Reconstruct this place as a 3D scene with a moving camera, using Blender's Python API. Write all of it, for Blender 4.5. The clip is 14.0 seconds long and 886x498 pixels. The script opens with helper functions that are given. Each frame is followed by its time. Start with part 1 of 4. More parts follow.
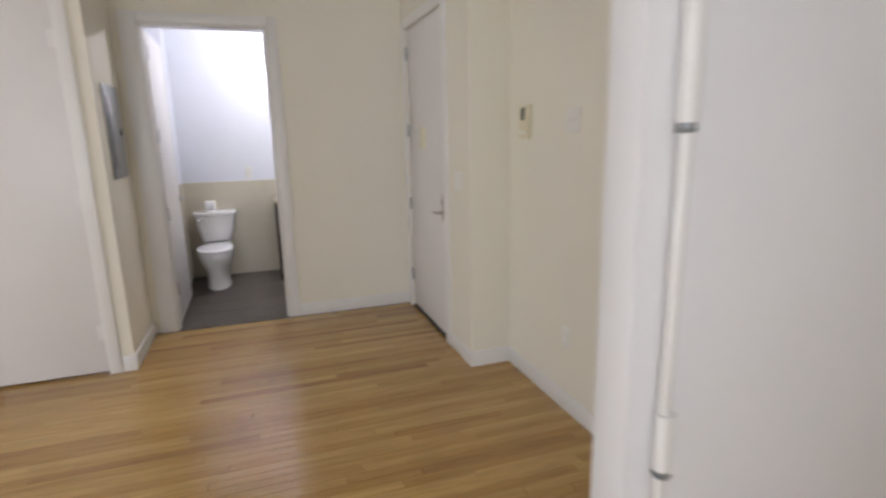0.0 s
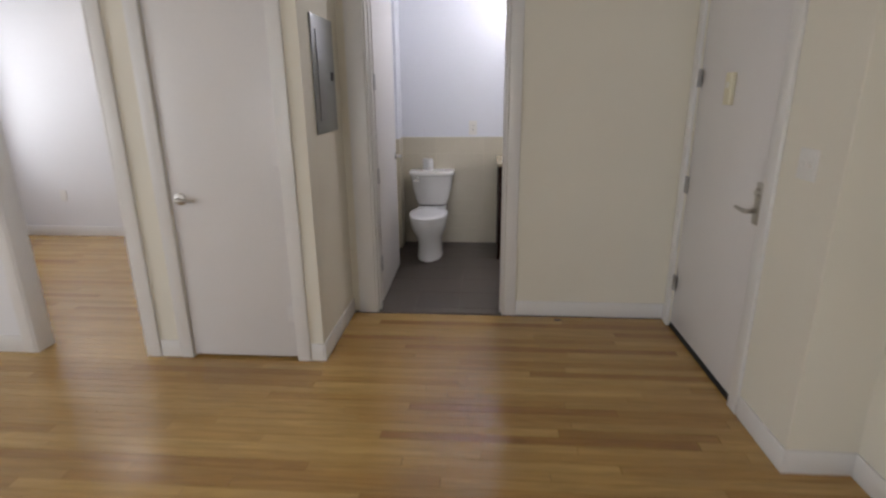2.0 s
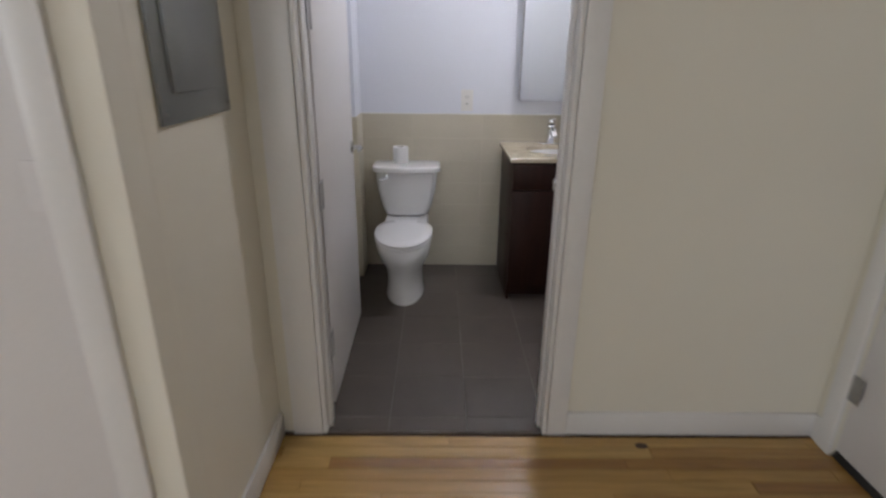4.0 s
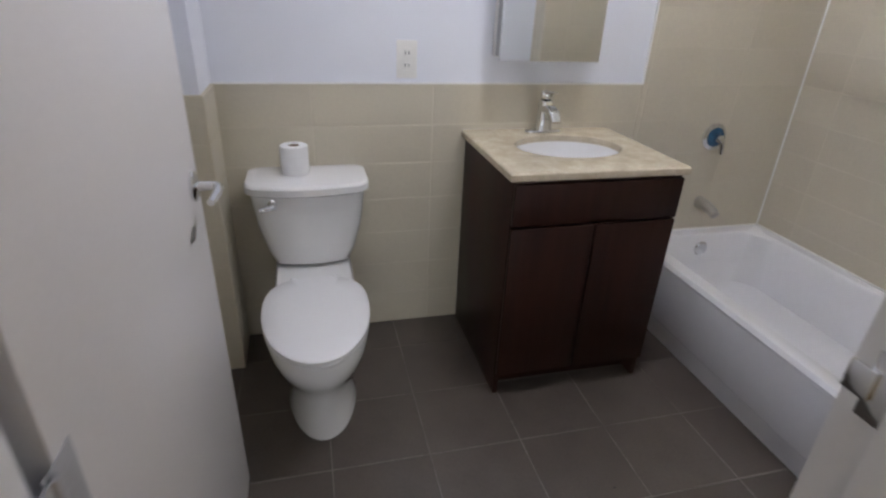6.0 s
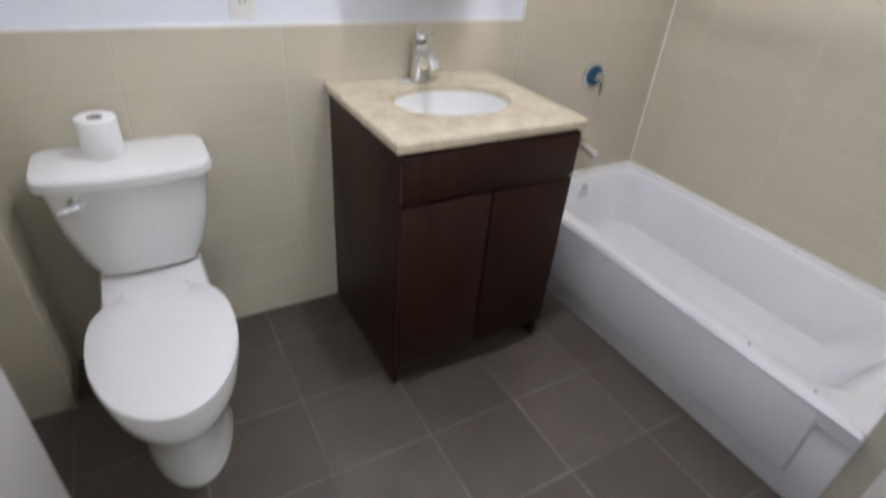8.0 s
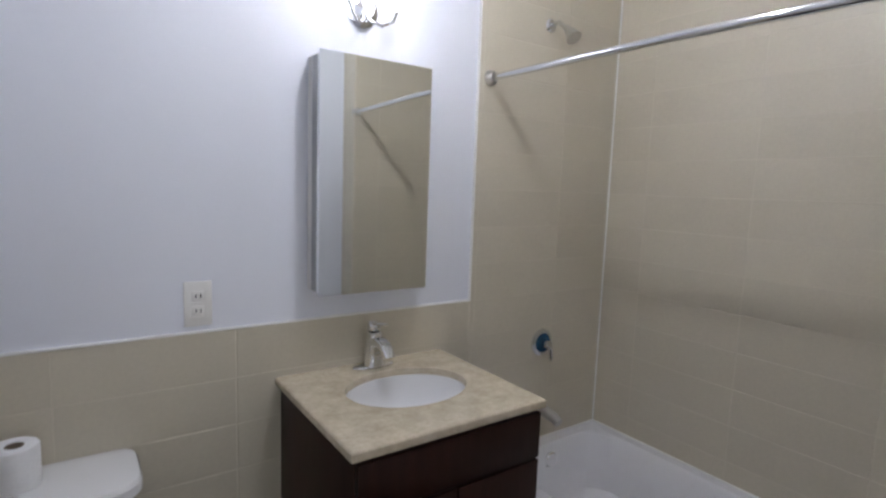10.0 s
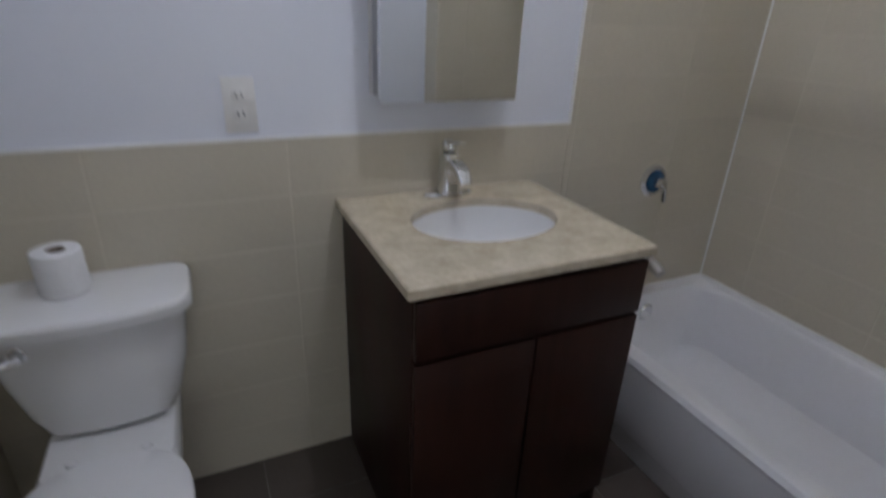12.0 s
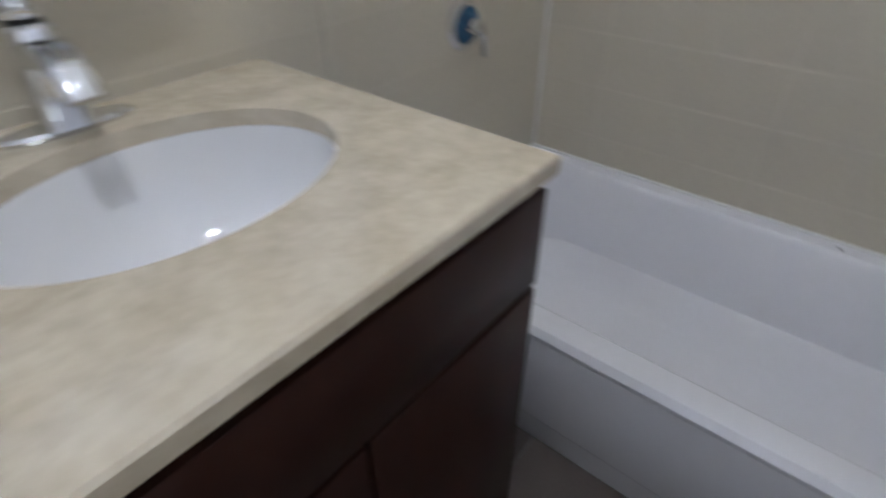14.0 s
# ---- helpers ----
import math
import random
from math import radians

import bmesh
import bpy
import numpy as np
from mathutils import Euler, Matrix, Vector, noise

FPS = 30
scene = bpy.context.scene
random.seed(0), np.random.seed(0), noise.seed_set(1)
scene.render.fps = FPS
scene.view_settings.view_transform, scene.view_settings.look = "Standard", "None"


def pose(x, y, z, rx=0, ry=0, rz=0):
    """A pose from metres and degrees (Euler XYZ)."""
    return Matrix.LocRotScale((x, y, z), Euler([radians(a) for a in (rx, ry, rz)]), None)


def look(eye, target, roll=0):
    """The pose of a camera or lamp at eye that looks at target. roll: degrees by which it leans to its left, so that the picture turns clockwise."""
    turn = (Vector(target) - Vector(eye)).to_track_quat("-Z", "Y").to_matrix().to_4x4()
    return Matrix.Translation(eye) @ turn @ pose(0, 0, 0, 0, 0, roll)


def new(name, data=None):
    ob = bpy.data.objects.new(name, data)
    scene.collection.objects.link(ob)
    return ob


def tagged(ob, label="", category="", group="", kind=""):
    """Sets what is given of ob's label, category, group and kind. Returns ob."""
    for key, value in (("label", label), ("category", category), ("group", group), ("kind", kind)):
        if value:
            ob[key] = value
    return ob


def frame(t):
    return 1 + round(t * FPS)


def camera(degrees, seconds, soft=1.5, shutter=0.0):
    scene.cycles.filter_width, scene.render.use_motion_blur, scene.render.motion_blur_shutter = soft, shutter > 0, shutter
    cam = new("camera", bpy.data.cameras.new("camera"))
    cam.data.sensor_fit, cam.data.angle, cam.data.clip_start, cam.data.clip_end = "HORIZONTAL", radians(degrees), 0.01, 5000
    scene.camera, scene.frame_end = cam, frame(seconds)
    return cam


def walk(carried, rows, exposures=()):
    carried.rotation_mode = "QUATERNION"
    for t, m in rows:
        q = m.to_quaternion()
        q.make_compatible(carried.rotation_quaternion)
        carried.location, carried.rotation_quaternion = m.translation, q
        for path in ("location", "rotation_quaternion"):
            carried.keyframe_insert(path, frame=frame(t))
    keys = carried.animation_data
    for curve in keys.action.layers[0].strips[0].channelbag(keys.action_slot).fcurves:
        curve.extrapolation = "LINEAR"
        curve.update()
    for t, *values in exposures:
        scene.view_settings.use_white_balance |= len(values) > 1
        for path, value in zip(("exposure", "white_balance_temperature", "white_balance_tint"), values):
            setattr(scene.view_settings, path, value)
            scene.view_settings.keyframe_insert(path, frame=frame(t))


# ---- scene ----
cam = camera(80.0, 14.0, soft=2.4, shutter=0.6)
ROWS = [
    (0, pose(-0.155, -4.522, 1.508, 77.72, 0, -18.92) @ pose(0, 0, 0, 0, 0, -1.26)),
    (0.5, pose(-0.226, -4.205, 1.486, 75.88, 0, -10.73) @ pose(0, 0, 0, 0, 0, 0.61)),
    (1, pose(-0.057, -3.957, 1.493, 74.38, 0, 3.86) @ pose(0, 0, 0, 0, 0, 0.46)),
    (1.5, pose(-0.012, -3.735, 1.484, 75.24, 0, 9.46) @ pose(0, 0, 0, 0, 0, -1.54)),
    (2, pose(-0.150, -3.384, 1.493, 73.15, 0, 4.48) @ pose(0, 0, 0, 0, 0, -0.52)),
    (2.5, pose(-0.106, -2.945, 1.480, 73.30, 0, 6.46) @ pose(0, 0, 0, 0, 0, 0.75)),
    (3, pose(-0.220, -2.572, 1.447, 73.37, 0, 5.80) @ pose(0, 0, 0, 0, 0, 0.33)),
    (3.2, pose(-0.299, -2.421, 1.447, 72.02, 0, 2.90) @ pose(0, 0, 0, 0, 0, 0.92)),
    (5.5, pose(-0.540, -0.484, 1.362, 67.29, 0, -4.26) @ pose(0, 0, 0, 0, 0, 0.57)),
    (6, pose(-0.624, -0.236, 1.372, 63.86, 0, -14.83) @ pose(0, 0, 0, 0, 0, 2.50)),
    (6.5, pose(-0.607, -0.081, 1.345, 60.93, 0, -16.22) @ pose(0, 0, 0, 0, 0, 2.77)),
    (7, pose(-0.562, 0.041, 1.278, 54.23, 0, -24.26) @ pose(0, 0, 0, 0, 0, 1.80)),
    (7.5, pose(-0.603, 0.081, 1.311, 49.29, 0, -32.10) @ pose(0, 0, 0, 0, 0, 5.44)),
    (8, pose(-0.575, 0.086, 1.381, 57.16, 0, -31.92) @ pose(0, 0, 0, 0, 0, 5.04)),
    (8.5, pose(-0.537, 0.090, 1.414, 66.09, 0, -30.91) @ pose(0, 0, 0, 0, 0, 4.62)),
    (9, pose(-0.538, 0.084, 1.551, 73.12, 0, -30.53) @ pose(0, 0, 0, 0, 0, 5.45)),
    (9.2, pose(-0.540, 0.119, 1.507, 77.21, 0, -31.64) @ pose(0, 0, 0, 0, 0, 4.48)),
    (11.3, pose(-0.541, 0.165, 1.496, 85.09, 0, -36.00) @ pose(0, 0, 0, 0, 0, 1.20)),
    (11.5, pose(-0.501, 0.232, 1.474, 77.90, 0, -34.33) @ pose(0, 0, 0, 0, 0, 2.04)),
    (12, pose(-0.358, 0.378, 1.365, 65.79, 0, -25.35) @ pose(0, 0, 0, 0, 0, 2.44)),
    (12.5, pose(-0.232, 0.598, 1.236, 57.09, 0, -31.10) @ pose(0, 0, 0, 0, 0, 3.03)),
    (13, pose(-0.122, 0.806, 1.233, 53.58, 0, -35.59) @ pose(0, 0, 0, 0, 0, 0.73)),
    (13.5, pose(-0.038, 0.952, 1.181, 56.33, 0, -36.86) @ pose(0, 0, 0, 0, 0, 2.67)),
    (14, pose(0.106, 0.964, 1.145, 53.26, 0, -50.02) @ pose(0, 0, 0, 0, 0, -0.46)),
]
# seconds, stops, kelvin, tint
EXPOSURES = [(0.0, 0.12, 6450, 19), (1.5, -0.33, 6600, 19), (3.2, -0.33, 6400, 18), (5.5, -0.28, 6400, 17), (6.5, 0.0, 6350, 17), (7.0, 0.05, 6350, 17), (7.5, 0.28, 6400, 17), (8.0, 0.32, 6350, 15), (8.5, 0.22, 6350, 16), (9.2, -0.12, 6300, 16), (11.3, -1.25, 6150, 17), (12.0, -0.95, 6050, 16), (12.5, -0.55, 6000, 15), (13.2, -0.33, 5950, 14), (14.0, -0.42, 5950, 14)]
walk(cam, ROWS, EXPOSURES)

# light levels: watts in the bedroom window and added openings, lamp glass glow
LIVING_W, SOUTH_W, BED_W = 31, 41, 26
VANITY_E, BATH_E, BATH_W, DOME_E = 11.0, 60.0, 39, 7.0

# walls and fittings: z is up, y runs from the living room towards the bathroom's back wall
WORLD = bpy.data.worlds.new("world")
scene.world = WORLD
WORLD.use_nodes = True
_n = WORLD.node_tree.nodes
sky = _n.new("ShaderNodeTexSky")
sky.sky_type = 'NISHITA'
sky.sun_disc = False
sky.sun_elevation, sky.sun_rotation = radians(35), radians(200)
_n["Background"].inputs[1].default_value = 0.12
WORLD.node_tree.links.new(sky.outputs[0], _n["Background"].inputs[0])


def area_lamp(name, m, sx, sy, power, colour):
    d = bpy.data.lights.new(name, 'AREA')
    d.shape, d.size, d.size_y, d.energy, d.color = 'RECTANGLE', sx, sy, power, colour
    ob = new(name, d)
    ob.matrix_world = m
    return ob


# daylight lamps: bedroom window, plus two unseen living room openings added to brighten it
area_lamp("added_window_light", look((-5.42, -3.1, 1.6), (0, -3.1, 1.2)), 2.3, 1.5, LIVING_W, (0.93, 0.97, 1.0))
area_lamp("added_window_light", look((-1.6, -6.92, 1.6), (-1.6, 0, 1.2)), 2.6, 1.5, SOUTH_W, (0.97, 0.98, 1.0))
area_lamp("added_window_light", look((-5.47, 0.85, 1.62), (0, 0.85, 1.3)), 1.2, 1.3, BED_W, (0.93, 0.97, 1.0))

# the bathroom's ceiling bulb, just below its glass
_d = bpy.data.lights.new("bulb_light", 'POINT')
_d.energy, _d.shadow_soft_size, _d.color = BATH_W, 0.03, (0.94, 0.97, 1.0)
_b = new("bulb_light", _d)
_b.location = (0.25, 1.05, 2.56)


# ---- materials ----
def mat(name, colour, rough=0.5, metal=0.0, var=0.06, scale=6.0, fine=60.0, bump=0.05, spec=0.5, coat=0.0, rand=0.0, stretch=(1, 1, 1), colour2=None, rough_var=0.1, dist=0.002):
    m = bpy.data.materials.new(name)
    m.use_nodes = True
    nt = m.node_tree
    N, L = nt.nodes, nt.links
    b = N["Principled BSDF"]
    b.inputs["Metallic"].default_value = metal
    b.inputs["Specular IOR Level"].default_value = spec
    b.inputs["Coat Weight"].default_value = coat
    b.inputs["Coat Roughness"].default_value = 0.08
    tc = N.new("ShaderNodeTexCoord")
    mp = N.new("ShaderNodeMapping")
    mp.inputs["Scale"].default_value = stretch
    L.new(tc.outputs["Object"], mp.inputs[0])
    big, small = N.new("ShaderNodeTexNoise"), N.new("ShaderNodeTexNoise")
    big.inputs["Scale"].default_value, small.inputs["Scale"].default_value = scale, fine
    big.inputs["Detail"].default_value, small.inputs["Detail"].default_value = 5, 4
    if rand:
        inf = N.new("ShaderNodeObjectInfo")
        off = N.new("ShaderNodeVectorMath")
        off.operation = 'SCALE'
        off.inputs[0].default_value = (37, 91, 53)
        L.new(inf.outputs["Random"], off.inputs["Scale"])
        add = N.new("ShaderNodeVectorMath")
        L.new(mp.outputs[0], add.inputs[0])
        L.new(off.outputs[0], add.inputs[1])
        src = add.outputs[0]
    else:
        src = mp.outputs[0]
    L.new(src, big.inputs["Vector"])
    L.new(src, small.inputs["Vector"])
    mixn = N.new("ShaderNodeMath")
    mixn.operation = 'MULTIPLY_ADD'
    mixn.inputs[1].default_value = 0.4
    L.new(small.outputs[0], mixn.inputs[0])
    sc = N.new("ShaderNodeMath")
    sc.operation = 'MULTIPLY'
    sc.inputs[1].default_value = 0.6
    L.new(big.outputs[0], sc.inputs[0])
    L.new(sc.outputs[0], mixn.inputs[2])
    ramp = N.new("ShaderNodeValToRGB")
    c2 = colour2 or tuple(max(0, c * (1 - 2 * var)) for c in colour)
    ramp.color_ramp.elements[0].position, ramp.color_ramp.elements[1].position = 0.33, 0.66
    ramp.color_ramp.elements[0].color, ramp.color_ramp.elements[1].color = (*c2, 1), (*[min(1, c * (1 + var * 0.4)) for c in colour], 1)
    L.new(mixn.outputs[0], ramp.inputs[0])
    col = ramp.outputs[0]
    if rand:
        hsv = N.new("ShaderNodeHueSaturation")
        mr = N.new("ShaderNodeMapRange")
        mr.inputs["To Min"].default_value, mr.inputs["To Max"].default_value = 1 - rand, 1 + rand
        L.new(inf.outputs["Random"], mr.inputs["Value"])
        L.new(mr.outputs[0], hsv.inputs["Value"])
        L.new(col, hsv.inputs["Color"])
        col = hsv.outputs[0]
    L.new(col, b.inputs["Base Color"])
    rr = N.new("ShaderNodeMapRange")
    rr.inputs["To Min"].default_value, rr.inputs["To Max"].default_value = max(0.02, rough - rough_var), min(1, rough + rough_var)
    L.new(big.outputs[0], rr.inputs["Value"])
    L.new(rr.outputs[0], b.inputs["Roughness"])
    if bump:
        bp = N.new("ShaderNodeBump")
        bp.inputs["Strength"].default_value, bp.inputs["Distance"].default_value = bump, dist
        L.new(small.outputs[0], bp.inputs["Height"])
        L.new(bp.outputs[0], b.inputs["Normal"])
    return m


def wood_floor(name, rnd):
    """Oak strips: a tone for each board and a stretched grain."""
    m = bpy.data.materials.new(name)
    m.use_nodes = True
    N, L = m.node_tree.nodes, m.node_tree.links
    b = N["Principled BSDF"]
    tc = N.new("ShaderNodeTexCoord")
    inf = N.new("ShaderNodeObjectInfo") if rnd == "object" else N.new("ShaderNodeNewGeometry")
    rn = inf.outputs["Random" if rnd == "object" else "Random Per Island"]
    off = N.new("ShaderNodeVectorMath")
    off.operation = 'SCALE'
    off.inputs[0].default_value = (13, 71, 29)
    L.new(rn, off.inputs["Scale"])
    add = N.new("ShaderNodeVectorMath")
    L.new(tc.outputs["Object"], add.inputs[0])
    L.new(off.outputs[0], add.inputs[1])
    mp = N.new("ShaderNodeMapping")
    mp.inputs["Scale"].default_value = (1.6, 26, 1)
    L.new(add.outputs[0], mp.inputs[0])
    g = N.new("ShaderNodeTexNoise")
    g.inputs["Scale"].default_value, g.inputs["Detail"].default_value, g.inputs["Distortion"].default_value = 2.2, 8, 0.9
    L.new(mp.outputs[0], g.inputs["Vector"])
    tone = N.new("ShaderNodeValToRGB")
    e = tone.color_ramp.elements
    e[0].position, e[0].color = 0.0, (*OAK_DARK, 1)
    e[1].position, e[1].color = 1.0, (*OAK_LIGHT, 1)
    mid = e.new(0.12)
    mid.color = (*OAK_MID, 1)
    L.new(rn, tone.inputs[0])
    hsv = N.new("ShaderNodeHueSaturation")
    mr = N.new("ShaderNodeMapRange")
    mr.inputs["From Min"].default_value, mr.inputs["From Max"].default_value = 0.3, 0.7
    mr.inputs["To Min"].default_value, mr.inputs["To Max"].default_value = 0.76, 1.12
    L.new(g.outputs[0], mr.inputs["Value"])
    L.new(mr.outputs[0], hsv.inputs["Value"])
    L.new(tone.outputs[0], hsv.inputs["Color"])
    L.new(hsv.outputs[0], b.inputs["Base Color"])
    r = N.new("ShaderNodeTexNoise")
    r.inputs["Scale"].default_value = 3
    L.new(tc.outputs["Object"], r.inputs["Vector"])
    rr = N.new("ShaderNodeMapRange")
    rr.inputs["To Min"].default_value, rr.inputs["To Max"].default_value = 0.15, 0.28
    L.new(r.outputs[0], rr.inputs["Value"])
    L.new(rr.outputs[0], b.inputs["Roughness"])
    b.inputs["Coat Weight"].default_value, b.inputs["Coat Roughness"].default_value = 0.25, 0.16
    bp = N.new("ShaderNodeBump")
    bp.inputs["Strength"].default_value, bp.inputs["Distance"].default_value = 0.06, 0.001
    L.new(g.outputs[0], bp.inputs["Height"])
    L.new(bp.outputs[0], b.inputs["Normal"])
    return m


def glow(name, colour, strength):
    m = bpy.data.materials.new(name)
    m.use_nodes = True
    b = m.node_tree.nodes["Principled BSDF"]
    b.inputs["Base Color"].default_value = (0.9, 0.9, 0.88, 1)
    b.inputs["Roughness"].default_value = 0.35
    b.inputs["Emission Color"].default_value, b.inputs["Emission Strength"].default_value = (*colour, 1), strength
    return m


OAK_DARK, OAK_MID, OAK_LIGHT = (0.32, 0.166, 0.047), (0.405, 0.226, 0.065), (0.54, 0.34, 0.110)
M_CREAM = mat("cream_paint", (0.79, 0.755, 0.66), 0.6, var=0.02, scale=1.5, fine=220, bump=0.12)
M_WHITE = mat("white_wall_paint", (0.78, 0.78, 0.80), 0.6, var=0.02, scale=1.5, fine=220, bump=0.12)
M_BATHW = mat("bathroom_paint", (0.76, 0.78, 0.84), 0.5, var=0.015, scale=1.5, fine=220, bump=0.1)
M_TRIM = mat("trim_gloss_paint", (0.78, 0.77, 0.76), 0.35, var=0.02, scale=3, fine=90, bump=0.05)
M_DOOR = mat("door_paint", (0.76, 0.74, 0.74), 0.38, var=0.025, scale=2, fine=120, bump=0.06)
M_TILE = mat("beige_wall_tile", (0.58, 0.53, 0.42), 0.36, var=0.04, scale=3, fine=90, bump=0.03, rand=0.018, coat=0.05)
M_GROUT = mat("pale_grout", (0.62, 0.57, 0.46), 0.85, var=0.06, fine=200, bump=0.2)
M_CAULK = mat("white_caulk", (0.82, 0.82, 0.80), 0.4, var=0.04, fine=80)
M_FTILE = mat("dark_floor_tile", (0.090, 0.072, 0.060), 0.40, var=0.14, scale=7, fine=140, bump=0.12, rand=0.10)
M_FGROUT = mat("floor_grout", (0.24, 0.215, 0.195), 0.9, var=0.35, scale=5, fine=150, bump=0.3)
M_PORC = mat("white_porcelain", (0.82, 0.82, 0.82), 0.06, var=0.01, scale=2, fine=30, bump=0.0, coat=0.5, rough_var=0.03)
M_SEAT = mat("white_seat_plastic", (0.82, 0.82, 0.83), 0.17, var=0.01, scale=3, fine=40, bump=0.0)
M_TUB = mat("white_tub_enamel", (0.81, 0.81, 0.835), 0.08, var=0.015, scale=2, fine=30, bump=0.015, coat=0.4, rough_var=0.05)
M_CHROME = mat("chrome", (0.78, 0.79, 0.80), 0.10, 1.0, var=0.03, bump=0.0, rough_var=0.04)
M_NICKEL = mat("satin_nickel", (0.55, 0.53, 0.50), 0.32, 1.0, var=0.08, fine=200, bump=0.03)
M_HINGE = mat("pale_hinge_steel", (0.52, 0.52, 0.54), 0.45, 0.4, var=0.08, fine=150, bump=0.05)
M_STEEL = mat("hinge_steel", (0.40, 0.40, 0.40), 0.38, 0.9, var=0.1, fine=150, bump=0.05)
M_PANEL = mat("grey_enamel_steel", (0.25, 0.265, 0.275), 0.36, 0.35, var=0.06, scale=4, fine=150, bump=0.06)
# near-black for dark parts and for shade painted into slots
M_DARK = mat("dark_parts_and_gap_shade", (0.02, 0.02, 0.02), 0.7, var=0.1)
M_ESP = mat("espresso_wood", (0.031, 0.012, 0.008), 0.42, spec=0.14, var=0.25, scale=3, fine=30, bump=0.06, stretch=(1, 1, 0.12), coat=0.0)
M_STONE = mat("beige_marble", (0.63, 0.56, 0.425), 0.20, scale=20, fine=75, bump=0.02, colour2=(0.48, 0.41, 0.295), coat=0.25)
M_CREAMP = mat("almond_plastic", (0.72, 0.67, 0.50), 0.4, var=0.03, bump=0.02)
M_WPLAS = mat("white_plastic", (0.80, 0.79, 0.76), 0.35, var=0.02, bump=0.02)
M_PAPER = mat("toilet_tissue", (0.85, 0.85, 0.85), 0.95, var=0.04, scale=30, fine=180, bump=0.3, spec=0.1)
M_CARD = mat("cardboard_core", (0.25, 0.19, 0.14), 0.9, var=0.1)
M_BLUE = mat("blue_film", (0.02, 0.09, 0.18), 0.25, var=0.3, scale=30, fine=90, bump=0.1)
M_BLACKF = mat("black_window_frame", (0.015, 0.016, 0.018), 0.4, var=0.1)
M_RAD = mat("radiator_enamel", (0.74, 0.74, 0.73), 0.4, var=0.03)
M_CEIL = mat("ceiling_paint", (0.80, 0.80, 0.79), 0.8, var=0.02, fine=150, bump=0.1)
M_CHIP = mat("enamel_chip", (0.03, 0.028, 0.03), 0.7, var=0.2)
M_LCD = mat("display_dark", (0.035, 0.045, 0.04), 0.2, var=0.1)
M_OAK = wood_floor("oak_strip", "object")
M_OAKS = wood_floor("oak_strip_far", "island")
M_SUB = mat("floor_joint", (0.07, 0.035, 0.012), 0.8, var=0.2)
M_LAMP = glow("frosted_lamp_glass", (0.95, 0.97, 1.0), VANITY_E)
M_LAMP3 = glow("bathroom_lamp_glass", (0.94, 0.97, 1.0), BATH_E)
M_LAMP2 = glow("ceiling_lamp_glass", (1.0, 0.95, 0.86), DOME_E)
M_OUT = glow("daylight_backdrop", (0.75, 0.85, 0.80), 3.0)
M_MIRROR = mat("mirror_silver", (0.86, 0.88, 0.87), 0.015, 1.0, var=0.0, bump=0.0, rough_var=0.01)


# ---- mesh helpers ----
def box(bm, x0, x1, y0, y1, z0, z1, bevel=0.0, seg=2):
    m = Matrix.Translation(((x0 + x1) / 2, (y0 + y1) / 2, (z0 + z1) / 2)) @ Matrix.Diagonal((abs(x1 - x0), abs(y1 - y0), abs(z1 - z0), 1))
    g = bmesh.ops.create_cube(bm, size=1, matrix=m)
    if bevel:
        es = list({e for v in g["verts"] for e in v.link_edges})
        bmesh.ops.bevel(bm, geom=es, offset=bevel, segments=seg, affect='EDGES', profile=0.5)
    return bm


def boxes(*rows, bevel=0.0):
    bm = bmesh.new()
    for r in rows:
        box(bm, *r, bevel=bevel)
    return bm


def loft(rings, cap0=True, cap1=True):
    """A skin over rings of equal point count."""
    bm = bmesh.new()
    vs = [[bm.verts.new(p) for p in r] for r in rings]
    n = len(rings[0])
    for a, b in zip(vs, vs[1:]):
        for i in range(n):
            bm.faces.new((a[i], a[(i + 1) % n], b[(i + 1) % n], b[i]))
    if cap0:
        bm.faces.new(vs[0][::-1])
    if cap1:
        bm.faces.new(vs[-1])
    bmesh.ops.recalc_face_normals(bm, faces=bm.faces)
    return bm


def tube(points, r, n=14, radii=None):
    """A round bar along points."""
    rings = []
    ps = [Vector(p) for p in points]
    for i, p in enumerate(ps):
        d = (ps[min(i + 1, len(ps) - 1)] - ps[max(i - 1, 0)]).normalized()
        a = d.cross(Vector((0.31, 0.17, 0.93))).normalized()
        b = d.cross(a)
        rad = radii[i] if radii else r
        rings.append([p + a * rad * math.cos(2 * math.pi * k / n) + b * rad * math.sin(2 * math.pi * k / n) for k in range(n)])
    return loft(rings)


def lathe(profile, centre, axis="z", n=28):
    """A turned body: (radius, height) pairs along an axis."""
    c, rings = Vector(centre), []
    for r, h in profile:
        ring = []
        for k in range(n):
            u, v = r * math.cos(2 * math.pi * k / n), r * math.sin(2 * math.pi * k / n)
            ring.append(c + Vector({"z": (u, v, h), "y": (u, h, v), "x": (h, u, v)}[axis]))
        rings.append(ring)
    return loft(rings)


